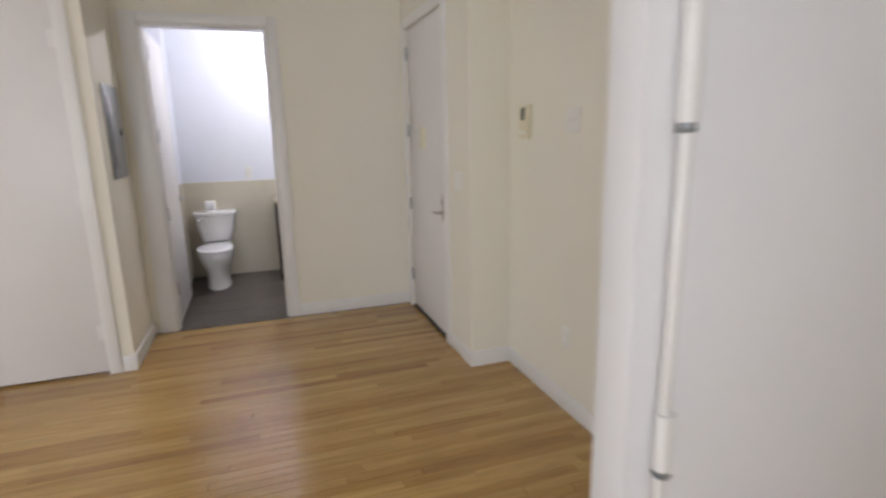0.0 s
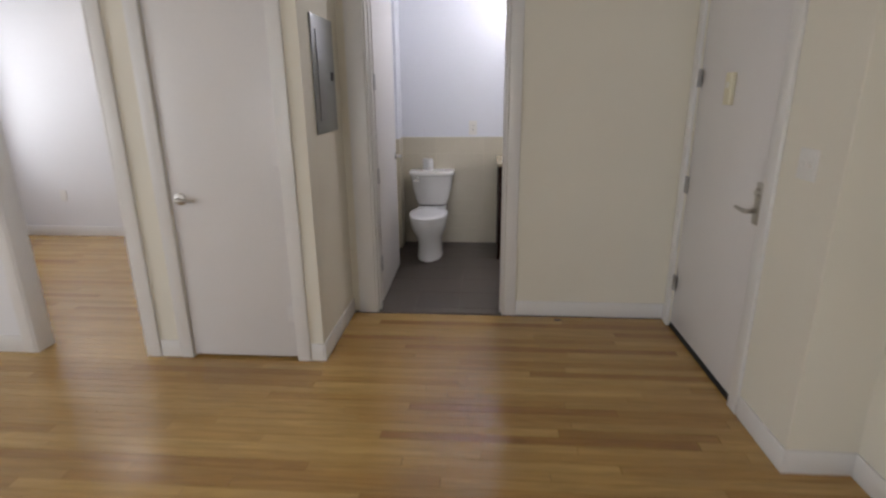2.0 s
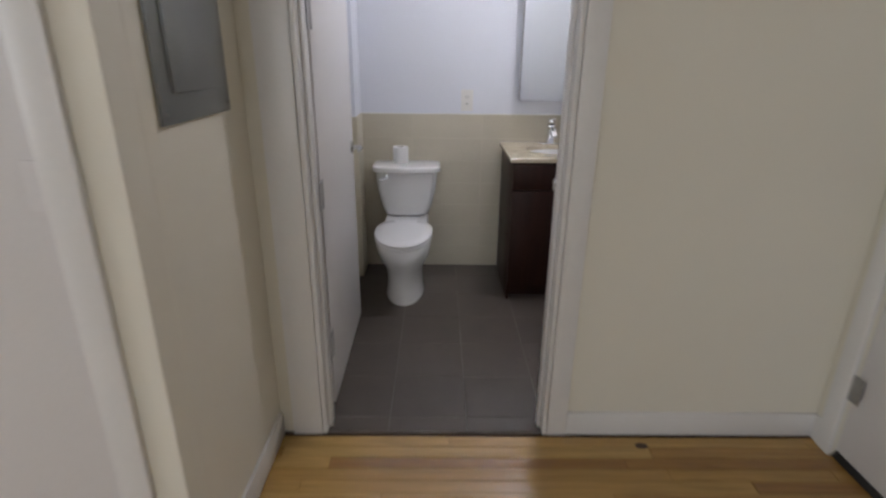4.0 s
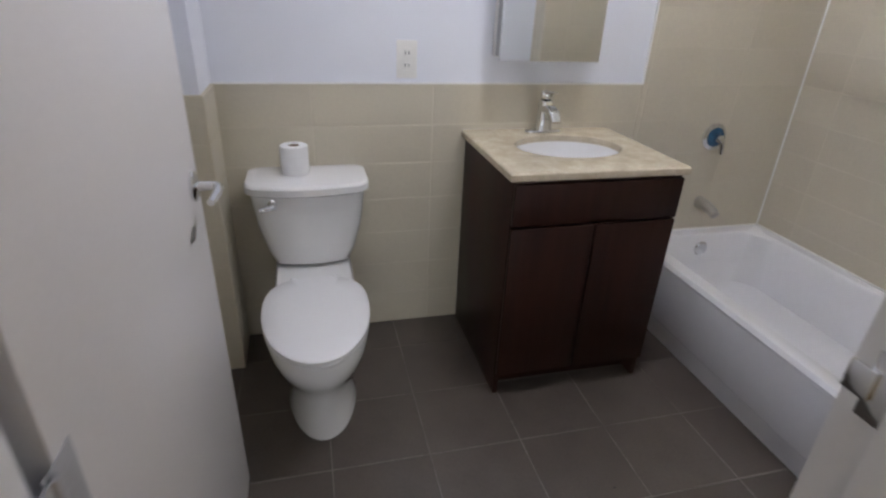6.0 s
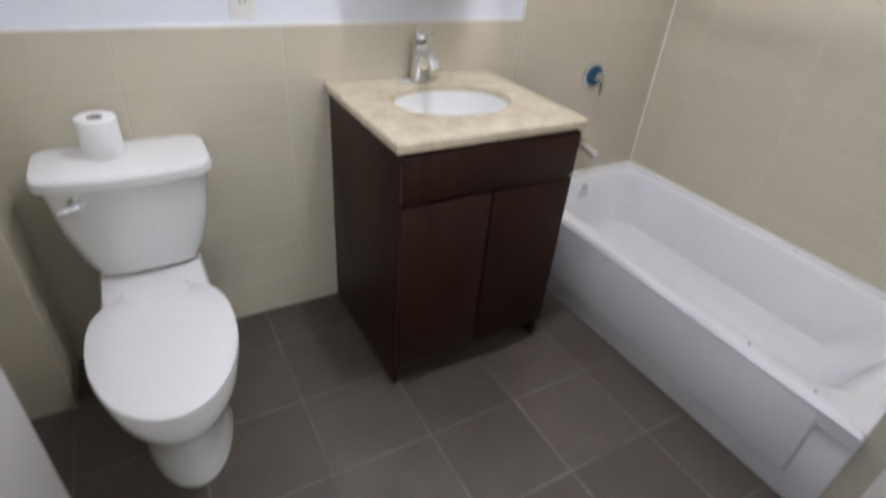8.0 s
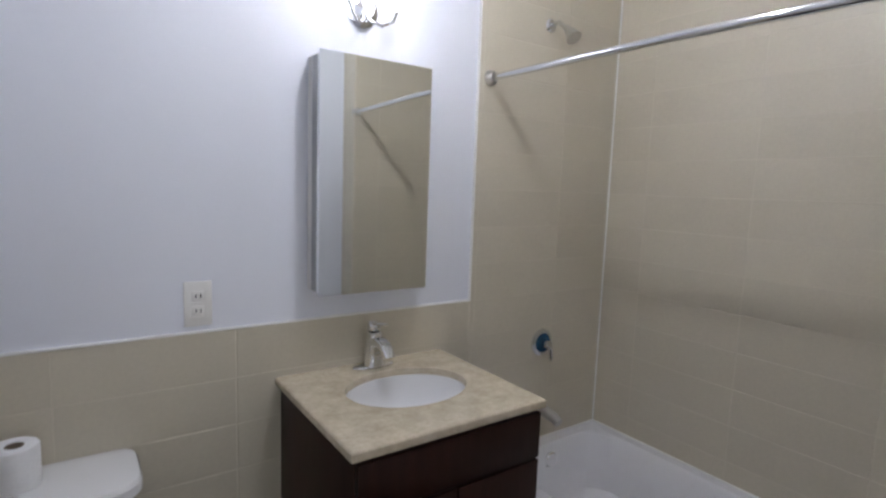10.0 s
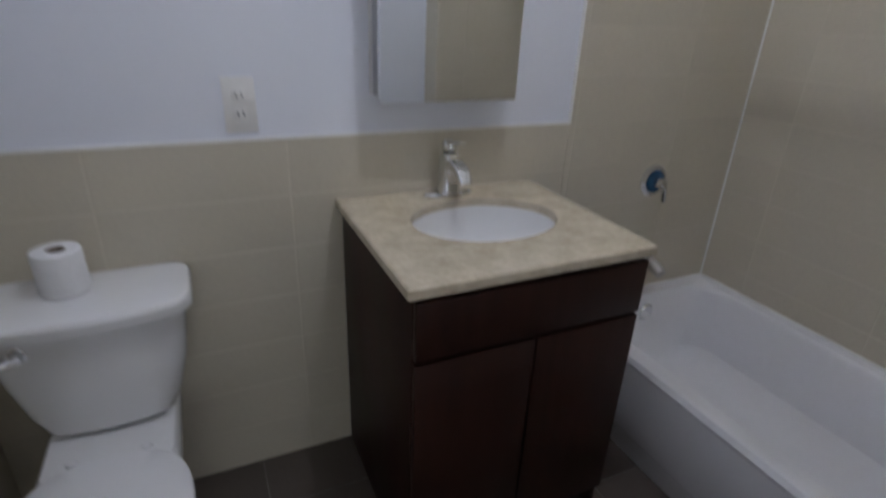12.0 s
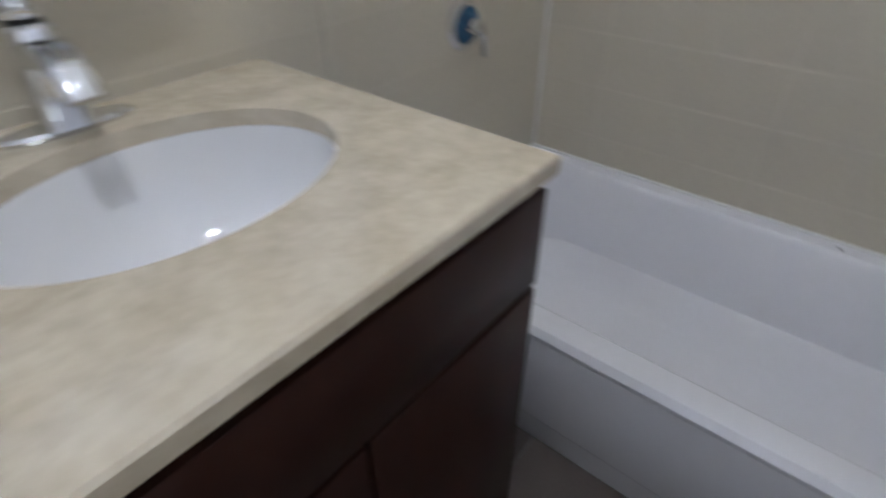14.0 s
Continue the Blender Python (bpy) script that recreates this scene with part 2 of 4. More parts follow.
def rrect(x0, x1, y0, y1, z, r, k=6, bulge=0.0):
    """A ring: a rectangle with round corners, its front edge bowed by bulge."""
    pts = []
    for cx, cy, a0 in ((x1 - r, y1 - r, 0), (x0 + r, y1 - r, 90), (x0 + r, y0 + r, 180), (x1 - r, y0 + r, 270)):
        for i in range(k + 1):
            a = radians(a0 + 90 * i / k)
            pts.append([cx + r * math.cos(a), cy + r * math.sin(a), z])
    # extra points along the front edge
    out = []
    for i, p in enumerate(pts):
        out.append(p)
        if i == 3 * (k + 1) - 1:
            q = pts[i + 1]
            for s in (0.17, 0.33, 0.5, 0.67, 0.83):
                out.append([p[0] + (q[0] - p[0]) * s, p[1] + (q[1] - p[1]) * s, z])
    if bulge:
        xc, hw, ym = (x0 + x1) / 2, (x1 - x0) / 2, (y0 + y1) / 2
        for p in out:
            if p[1] < ym:
                p[1] -= bulge * (1 - ((p[0] - xc) / hw) ** 2)
    return out


def egg(cx, cy, rx, front, back, z, n=40, sq=2.0):
    """A ring like a toilet seat: long towards the front, squarer at the back."""
    pts = []
    for i in range(n):
        a = 2 * math.pi * i / n
        s, c = math.sin(a), math.cos(a)
        if c > 0:
            e = 2.0 / 2.8
            pts.append((cx + rx * math.copysign(abs(s) ** e, s), cy + back * abs(c) ** e, z))
        else:
            pts.append((cx + rx * s, cy + front * c, z))
    return pts


def thing(name, loc, label, category, group="", kind=""):
    e = new(name)
    e.empty_display_size = 0.05
    e.location = loc
    return tagged(e, label, category, group, kind)


def part(name, bm, material, parent, label="", smooth=True):
    me = bpy.data.meshes.new(name)
    bm.to_mesh(me)
    bm.free()
    me.materials.append(material)
    if smooth:
        me.polygons.foreach_set("use_smooth", [True] * len(me.polygons))
        me.set_sharp_from_angle(angle=radians(38))
    ob = new(name, me)
    if parent is not None:
        ob.parent = parent
        if parent.type == 'EMPTY':
            ob.matrix_parent_inverse = Matrix.Translation(-parent.location)
    if label:
        ob["label"] = label
    return ob


def setting(name, bm, material, label, category):
    return tagged(part(name, bm, material, None), label, category, kind="structure")


def piece(name, me, loc, parent, rz=0.0):
    ob = new(name, me)
    ob.location = loc
    ob.rotation_euler = (0, 0, rz)
    ob.parent = parent
    return ob


# ---- the rooms ----
BH = 2.42           # dropped bedroom ceiling
H = 2.72            # ceiling
DH = 2.34           # door openings
BY = 1.79           # bathroom back wall
wall_bath = setting("wall_hall_north", boxes((-1.15, -0.885, 0, 0.06, 0, H), (0, 1.19, 0, 0.06, 0, H), (-0.885, 0, 0, 0.06, DH, H)), M_CREAM, "cream painted plaster wall around the bathroom doorway", "wall")
setting("wall_bath_south", boxes((-1.15, -0.885, 0.06, 0.12, 0, H), (0, 1.66, 0.06, 0.12, 0, H), (-0.885, 0, 0.06, 0.12, DH, H)), M_BATHW, "white painted bathroom wall beside the doorway", "wall")
setting("wall_hall_east", boxes((1.07, 1.19, -0.12, -0.001, 0, H), (1.07, 1.19, -1.5, -1.03, 0, H), (1.07, 1.19, -1.03, -0.12, DH, H), (1.19, 1.46, -1.5, -1.38, 0, H)), M_CREAM, "cream painted wall holding the entrance door", "wall")
setting("wall_east", boxes((1.34, 1.46, -3.499, -1.501, 0, H), (2.6, 2.72, -7.0, -3.5, 0, H)), M_CREAM, "cream painted side wall with thermostat and switches", "wall")
setting("wall_stub", boxes((0.585, 2.599, -3.62, -3.5, 0, H), bevel=0.004), M_WHITE, "white painted short wall with a riser pipe", "wall")
setting("wall_closet_front", boxes((-2.10, -1.828, -0.71, -0.61, 0, H), (-1.202, -1.05, -0.71, -0.61, 0, H), (-1.828, -1.202, -0.71, -0.61, DH, H)), M_CREAM, "cream painted closet front wall", "wall")
setting("wall_closet_side", boxes((-1.15, -1.05, -0.609, -0.001, 0, H)), M_CREAM, "cream painted closet side wall with breaker panel", "wall")
setting("wall_living_north", boxes((-5.55, -2.81, -0.71, -0.61, 0, H), (-2.81, -2.10, -0.71, -0.61, DH, H)), M_WHITE, "white wall with the bedroom opening", "wall")
setting("wall_bedroom_east", boxes((-2.09, -1.99, -0.609, 1.97, 0, H)), M_WHITE, "white bedroom side wall", "wall")
setting("wall_bedroom_north", boxes((-5.55, -2.091, 1.86, 1.97, 0, H), (-5.449, -5.2, 1.62, 1.859, 0, BH - 0.001)), M_WHITE, "white bedroom far wall with a corner column", "wall")
setting("wall_bath_west", boxes((-1.18, -1.08, 0.121, 1.9, 0, H), (-1.079, -0.945, 1.567, 1.789, 0, H)), M_BATHW, "white bathroom wall with a pipe chase", "wall")
wall_back = setting("wall_bath_north", boxes((-1.079, 1.66, 1.79, 1.9, 0, H)), M_BATHW, "white painted bathroom back wall above beige tile", "wall")
setting("wall_bath_east", boxes((1.57, 1.67, 0.121, 1.789, 0, H)), M_BATHW, "wall behind the bathtub", "wall")
setting("wall_tub_end", boxes((0.846, 1.569, 0.121, 0.267, 0, H)), M_BATHW, "tiled wall block at the end of the bathtub", "wall")
# west and south walls; their living room openings are unseen, added to admit light
setting("wall_west", boxes((-5.60, -5.45, -7.0, -4.3, 0, H), (-5.60, -5.45, -1.9, 0.2, 0, H), (-5.60, -5.45, -4.3, -1.9, 0, 0.85), (-5.60, -5.45, -4.3, -1.9, 2.4, H),
        (-5.60, -5.45, 1.5, 1.97, 0, H), (-5.60, -5.45, 0.2, 1.5, 0, 0.93), (-5.60, -5.45, 0.2, 1.5, 2.35, H)), M_WHITE, "white outer wall with the bedroom window and an added unseen opening", "wall")
setting("wall_south", boxes((-5.6, -3.0, -7.12, -7.0, 0, H), (-0.2, 2.72, -7.12, -7.0, 0, H), (-3.0, -0.2, -7.12, -7.0, 0, 0.85), (-3.0, -0.2, -7.12, -7.0, 2.4, H)), M_WHITE, "unseen white outer wall with a wide opening added for light", "wall")
setting("ceiling", boxes((-5.7, 2.8, -7.2, 2.1, H + 0.001, H + 0.12), (-5.449, -2.091, -0.608, 1.858, BH, BH + 0.06)), M_CEIL, "flat white painted ceiling", "ceiling")
floor = setting("floor", boxes((-5.6, 1.46, -3.5, -0.0, -0.10, -0.008), (-5.6, 2.72, -7.12, -3.5, -0.10, -0.008), (-5.6, -2.0, 0.0, 1.97, -0.10, -0.008)), M_SUB, "oak strip floor with satin varnish", "floor")
bath_floor = setting("floor_bath", boxes((-1.15, 1.66, 0.0, 1.9, -0.10, -0.0012)), M_FGROUT, "dark brown square tile bathroom floor", "floor")


# ---- trim, doors ----
def skirting(*runs):
    setting("baseboard", boxes(*runs, bevel=0.003), M_TRIM, "white painted flat baseboard", "baseboard")


skirting((0.078, 1.069, -0.014, -0.001, 0, 0.105))
skirting((-1.049, -1.036, -0.722, -0.016, 0, 0.105))
skirting((-1.195 + 0.075, -1.05, -0.724, -0.711, 0, 0.105), (-2.02, -1.905, -0.724, -0.711, 0, 0.105))
skirting((1.056, 1.069, -1.514, -1.12, 0, 0.105), (1.056, 1.069, -0.046, -0.016, 0, 0.105))
skirting((1.07, 1.339, -1.514, -1.501, 0, 0.105))
skirting((1.326, 1.339, -3.498, -1.516, 0, 0.105))
skirting((-5.449, -2.882, -0.724, -0.711, 0, 0.105))
skirting((-5.199, -2.091, 1.846, 1.859, 0, 0.105))
skirting((-2.104, -2.091, -0.53, 1.845, 0, 0.105))
skirting((0.575, 2.598, -3.634, -3.621, 0, 0.105))


def casing(name, rows, label):
    return setting(name, boxes(*rows, bevel=0.003), M_TRIM, label, "door frame")


casing("trim_bath_door", [(-1.0, -0.886, -0.018, -0.001, 0, DH + 0.07), (0.001, 0.076, -0.018, -0.001, 0, DH + 0.07), (-0.885, 0.0, -0.018, -0.001, DH + 0.001, DH + 0.07),
       (-0.884, -0.868, -0.015, 0.135, 0, DH - 0.017), (-0.017, -0.001, -0.015, 0.135, 0, DH - 0.017), (-0.884, -0.001, -0.015, 0.135, DH - 0.016, DH - 0.001),
       (-0.867, -0.856, 0.03, 0.075, 0, DH - 0.018), (-0.029, -0.018, 0.03, 0.075, 0, DH - 0.018)], "white painted bathroom door frame")
casing("trim_closet_door", [(-1.903, -1.829, -0.728, -0.711, 0, DH + 0.07), (-1.201, -1.127, -0.728, -0.711, 0, DH + 0.07), (-1.828, -1.202, -0.728, -0.711, DH + 0.001, DH + 0.07)], "white painted closet door frame")
casing("trim_entrance_door", [(1.052, 1.069, -1.108, -1.031, 0, DH + 0.07), (1.052, 1.069, -0.119, -0.045, 0, DH + 0.07), (1.052, 1.069, -1.03, -0.12, DH + 0.001, DH + 0.07)], "white painted entrance door frame")
casing("trim_bedroom_opening", [(-2.88, -2.811, -0.728, -0.711, 0, DH + 0.07), (-2.099, -2.025, -0.728, -0.711, 0, DH + 0.07), (-2.81, -2.10, -0.728, -0.711, DH + 0.001, DH + 0.07),
       (-2.809, -2.795, -0.725, -0.60, 0, DH - 0.016), (-2.115, -2.101, -0.725, -0.60, 0, DH - 0.016), (-2.809, -2.101, -0.725, -0.60, DH - 0.015, DH - 0.001)], "white painted bedroom door frame")


def lever(parent, p, out, along, material, plate=None):
    """A lever handle at p on a door: out is the way off the door, along the way of the lever."""
    p, o, a = Vector(p), Vector(out), Vector(along)
    h = part("handle", tube([p + o * 0.008, p + o * 0.045, p + o * 0.055 + a * 0.012, p + o * 0.056 + a * 0.05, p + o * 0.05 + a * 0.105], 0.009, radii=[0.011, 0.010, 0.010, 0.009, 0.007]), material, parent, "metal lever handle")
    ax = "x" if abs(o.x) > 0.5 else "y"
    s = o.x + o.y
    if plate:
        w, z0, z1 = plate
        bm = bmesh.new()
        box(bm, p.x, p.x + o.x * 0.008, p.y - w / 2, p.y + w / 2, p.z + z0, p.z + z1, 0.002)
        part("escutcheon", bm, material, h)
        part("cylinder", lathe([(0.0, 0.008 * s), (0.018, 0.008 * s), (0.018, 0.016 * s), (0.014, 0.02 * s), (0.001, 0.02 * s)], p + Vector((0, 0, 0.085)), ax), material, h)
    else:
        part("rosette", lathe([(0.001, 0), (0.033, 0), (0.033, 0.006 * s), (0.026, 0.011 * s), (0.001, 0.012 * s)], p, ax), material, h)
    return h


def hinge(parent, x, y, z, way, material=None):
    """A butt hinge: knuckle and one leaf, the leaf going along way."""
    bm = lathe([(0.001, -0.05), (0.007, -0.05), (0.007, 0.05), (0.001, 0.05)], (x, y, z), n=10)
    w = Vector(way)
    q = Vector((x, y, z)) + w * 0.018
    box(bm, q.x - abs(w.x) * 0.018 - 0.002, q.x + abs(w.x) * 0.018 + 0.002, q.y - abs(w.y) * 0.018 - 0.002, q.y + abs(w.y) * 0.018 + 0.002, z - 0.05, z + 0.05)
    return part("hinge", bm, material or M_STEEL, parent, "grey steel butt hinge")


HZ = (0.304, 0.93, 1.54, 2.15)
ed = tagged(part("door_entrance", boxes((1.078, 1.122, -1.027, -0.123, 0.012, DH - 0.004), bevel=0.002), M_DOOR, None), "closed flush white painted steel entrance door", "door", kind="structure")
lever(ed, (1.078, -0.965, 0.955), (-1, 0, 0), (0, 1, 0), M_NICKEL, plate=(0.05, -0.06, 0.13))
for z in HZ:
    hinge(ed, 1.066, -0.122, z, (0, -1, 0))
part("door_sweep", boxes((1.072, 1.0779, -1.02, -0.13, 0.010, 0.03)), M_DARK, ed, "dark rubber door sweep")
part("threshold", boxes((1.07, 1.18, -1.029, -0.121, 0.0, 0.010)), M_DARK, ed, "dark metal threshold")
ch = thing("door_chime", (1.078, -0.541, 1.40), "small almond plastic door chime on the entrance door", "door chime")
part("housing", boxes((1.052, 1.077, -0.578, -0.504, 1.405, 1.56), bevel=0.006), M_CREAMP, ch)
part("button", boxes((1.048, 1.0519, -0.553, -0.529, 1.485, 1.515), bevel=0.002), M_WPLAS, ch)

cd = tagged(part("door_closet", boxes((-1.825, -1.205, -0.706, -0.668, 0.016, DH - 0.004), bevel=0.002), M_DOOR, None), "closed flush white painted closet door", "door", kind="structure")
lever(cd, (-1.775, -0.706, 0.94), (0, -1, 0), (1, 0, 0), M_NICKEL)
for z in (0.29, 1.17, 2.1):
    hinge(cd, -1.203, -0.713, z, (-1, 0, 0), M_DOOR)

bd = tagged(part("door_bath", boxes((-0.905, -0.867, 0.172, 1.0, 0.012, DH - 0.02), bevel=0.002), M_DOOR, None), "open flush white painted bathroom door", "door", kind="structure")
lever(bd, (-0.867, 0.925, 0.975), (1, 0, 0), (0, -1, 0), M_CHROME)
for z in HZ:
    hinge(bd, -0.862, 0.153, z, (0, -1, 0), M_HINGE)
    part("hinge_plate", boxes((-0.8668, -0.8645, 0.156, 0.205, z - 0.05, z + 0.05), bevel=0.0008), M_HINGE, bd, "pale steel hinge plate")
# the leaf stands a little past square
HP = Matrix.Translation((-0.87, 0.14, 0))
bd.matrix_world = HP @ pose(0, 0, 0, 0, 0, 0.6) @ HP.inverted()
sp = thing("strike_plate", (-0.018, 0.085, 1.0), "chrome strike plate on the door jamb", "strike plate")
part("plate", boxes((-0.020, -0.0175, 0.08, 0.11, 0.94, 1.03), bevel=0.0008), M_CHROME, sp)
part("lip", boxes((-0.026, -0.0205, 0.10, 0.132, 0.965, 1.005), bevel=0.001), M_CHROME, sp)

# ---- hall fittings ----
pn = thing("breaker_panel", (-1.05, -0.35, 1.26), "grey steel breaker panel set in the wall", "breaker panel")
part("frame", boxes((-1.049, -1.039, -0.54, -0.149, 1.262, 1.872), bevel=0.002), M_PANEL, pn)
dr = part("door", boxes((-1.0385, -1.031, -0.485, -0.205, 1.33, 1.80), bevel=0.002), M_PANEL, pn)
part("latch", boxes((-1.0308, -1.024, -0.262, -0.225, 1.545, 1.59), bevel=0.002), M_DARK, dr, "black plastic latch")
for y, z in ((-0.525, 1.85), (-0.165, 1.85), (-0.525, 1.285), (-0.165, 1.285)):
    part("screw", lathe([(0.001, 0), (0.006, 0), (0.005, 0.003), (0.001, 0.0035)], (-1.039, y, z), "x", 10), M_STEEL, pn)


def plate_x(name, x, y, z, w, h, label, category, kind_):
    """A wall plate on a wall that faces -x."""
    t = thing(name, (x, y, z), label, category, category + "s")
    part("cover_plate", boxes((x - 0.006, x - 0.0005, y - w / 2, y + w / 2, z - h / 2, z + h / 2), bevel=0.002), M_WPLAS, t)
    if kind_ == "switch":
        for k in (-0.5, 0.5) if w > 0.1 else (0,):
            part("toggle", boxes((x - 0.016, x - 0.0062, y + k * 0.046 - 0.006, y + k * 0.046 + 0.006, z - 0.012, z + 0.012), bevel=0.002), M_WPLAS, t)
    else:
        for k in (-1, 1):
            part("socket", boxes((x - 0.009, x - 0.0062, y - 0.016, y + 0.016, z + k * 0.021 - 0.014, z + k * 0.021 + 0.014), bevel=0.002), M_WPLAS, t)
    return t


plate_x("light_switch", 1.07, -1.292, 1.209, 0.12, 0.118, "double white light switch beside the entrance door", "light switch", "switch")
plate_x("light_switch", 1.34, -2.2, 1.56, 0.118, 0.12, "double white light switch near the thermostat", "light switch", "switch")
plate_x("wall_outlet", 1.34, -2.19, 0.42, 0.072, 0.118, "white wall outlet above the baseboard", "wall outlet", "outlet")
th = thing("thermostat", (1.34, -1.72, 1.48), "almond plastic thermostat with a dark display", "thermostat")
part("body", boxes((1.308, 1.3395, -1.775, -1.665, 1.47, 1.66), bevel=0.006), M_CREAMP, th)
part("display", boxes((1.305, 1.3078, -1.74, -1.70, 1.575, 1.645), bevel=0.001), M_LCD, th, "dark display window")
part("button", boxes((1.3045, 1.3078, -1.75, -1.69, 1.50, 1.515), bevel=0.001), M_WPLAS, th)

lo = thing("wall_outlet", (-3.52, -0.711, 0.44), "small white wall outlet on the white wall", "wall outlet", "wall outlets")
part("cover_plate", boxes((-3.556, -3.484, -0.717, -0.7115, 0.38, 0.498), bevel=0.002), M_WPLAS, lo)
for k in (-1, 1):
    part("socket", boxes((-3.536, -3.504, -0.72, -0.7172, 0.439 + k * 0.021 - 0.014, 0.439 + k * 0.021 + 0.014), bevel=0.002), M_WPLAS, lo)

rp = thing("riser_pipe", (0.665, -3.66, 0), "white painted riser pipe with couplings on the short wall", "pipe")
part("pipe", tube([(0.662, -3.655, 0.0), (0.662, -3.655, 0.8), (0.667, -3.655, 1.5), (0.667, -3.655, H)], 0.014), M_TRIM, rp)
for z0, z1, r in ((0.74, 0.88, 0.022), (1.52, 1.78, 0.022)):
    c = part("coupling", lathe([(0.001, z0), (r, z0), (r * 1.08, z0 + 0.012), (r, z0 + 0.024), (r, z1 - 0.024), (r * 1.08, z1 - 0.012), (r, z1), (0.001, z1)], (0.665, -3.655, 0)), M_TRIM, rp)
    part("collar", lathe([(r, z0 - 0.012), (r * 0.82, z0 - 0.02), (r * 0.82, z0), (r, z0)], (0.665, -3.655, 0)), M_PANEL, c)

# ---- bedroom ----
wn = thing("window_bedroom", (-5.52, 0.85, 0.93), "black framed bedroom window above a radiator cover", "window", kind="structure")
part("window_frame", boxes((-5.57, -5.51, 0.2, 0.26, 0.93, 2.35), (-5.57, -5.51, 1.44, 1.5, 0.93, 2.35), (-5.57, -5.51, 0.26, 1.44, 0.93, 0.99), (-5.57, -5.51, 0.26, 1.44, 2.29, 2.35), (-5.565, -5.515, 0.26, 1.44, 1.60, 1.65)), M_BLACKF, wn)
part("window_sill", boxes((-5.50, -5.38, 0.16, 1.54, 0.905, 0.93), bevel=0.004), M_TRIM, wn)
setting("backdrop", boxes((-9.0, -8.95, -8, 5, -1, 5)), M_OUT, "bright daylight outside the windows", "backdrop")
# unseen glowing sheet, added behind the south opening
setting("backdrop_south", boxes((-6, 3, -10.05, -10.0, -1, 5)), M_OUT, "unseen glowing sheet behind the added south opening", "backdrop")
rc = thing("baseboard_heater", (-5.3, 0.9, 0), "white enamel radiator cover below the window", "radiator")
part("cover", boxes((-5.448, -5.30, 0.25, 1.45, 0.22, 0.90), bevel=0.006), M_RAD, rc)
part("front_panel", boxes((-5.32, -5.28, 0.25, 1.58, 0.05, 0.17), bevel=0.006), M_RAD, rc)
# solid near-black block in place of the shade inside the heater
part("slot_shade_block", boxes((-5.448, -5.33, 0.26, 1.57, 0.0, 0.215)), M_DARK, rc, "near-black block standing in for shade in the heater slot")
bo = thing("wall_outlet", (-4.62, 1.86, 0.44), "white wall outlet on the bedroom wall", "wall outlet", "wall outlets")
part("cover_plate", boxes((-4.656, -4.584, 1.853, 1.8595, 0.38, 0.498), bevel=0.002), M_WPLAS, bo)
dl = thing("ceiling_lamp", (-3.95, 1.25, BH), "frosted glass dome ceiling lamp, lit", "ceiling lamp", "ceiling lamps")
part("pan", lathe([(0.001, 0), (0.16, 0), (0.165, -0.02), (0.001, -0.021)], (-3.95, 1.25, BH)), M_NICKEL, dl)
part("dome", lathe([(0.155, -0.021), (0.15, -0.05), (0.12, -0.085), (0.07, -0.105), (0.001, -0.11)], (-3.95, 1.25, BH)), M_LAMP2, dl, "glowing frosted glass dome")

# ---- bathroom: toilet ----
TX = -0.643
to = thing("toilet", (TX, 1.4, 0), "white porcelain two-piece toilet with closed lid", "toilet")
part("bowl", loft([egg(TX, 1.36, 0.118, 0.245, 0.22, 0.0), egg(TX, 1.36, 0.122, 0.25, 0.22, 0.02), egg(TX, 1.36, 0.112, 0.235, 0.22, 0.06), egg(TX, 1.36, 0.115, 0.235, 0.22, 0.15),
     egg(TX, 1.34, 0.128, 0.25, 0.24, 0.22), egg(TX, 1.31, 0.155, 0.275, 0.25, 0.28), egg(TX, 1.29, 0.163, 0.285, 0.25, 0.33), egg(TX, 1.285, 0.168, 0.285, 0.26, 0.372), egg(TX, 1.285, 0.165, 0.28, 0.258, 0.382)]), M_PORC, to)
part("rear_deck", loft([rrect(TX - 0.12, TX + 0.12, 1.45, 1.78, 0.20, 0.03), rrect(TX - 0.14, TX + 0.14, 1.45, 1.78, 0.34, 0.03), rrect(TX - 0.14, TX + 0.14, 1.45, 1.78, 0.40, 0.03), rrect(TX - 0.132, TX + 0.132, 1.46, 1.775, 0.412, 0.025)]), M_PORC, to)
part("seat_ring", loft([egg(TX, 1.285, 0.168, 0.285, 0.20, 0.384), egg(TX, 1.285, 0.172, 0.29, 0.205, 0.388), egg(TX, 1.285, 0.172, 0.29, 0.205, 0.399), egg(TX, 1.285, 0.167, 0.285, 0.20, 0.403)]), M_SEAT, to)
part("lid", loft([egg(TX, 1.283, 0.167, 0.287, 0.20, 0.405), egg(TX, 1.283, 0.173, 0.293, 0.206, 0.409), egg(TX, 1.283, 0.173, 0.293, 0.206, 0.419), egg(TX, 1.283, 0.165, 0.285, 0.20, 0.425), egg(TX, 1.283, 0.11, 0.2, 0.13, 0.428)]), M_SEAT, to, "closed white seat lid")
for sx in (-1, 1):
    part("seat_hinge", lathe([(0.001, 0.40), (0.012, 0.40), (0.012, 0.412), (0.008, 0.417), (0.001, 0.418)], (TX + sx * 0.075, 1.50, 0), n=14), M_SEAT, to)
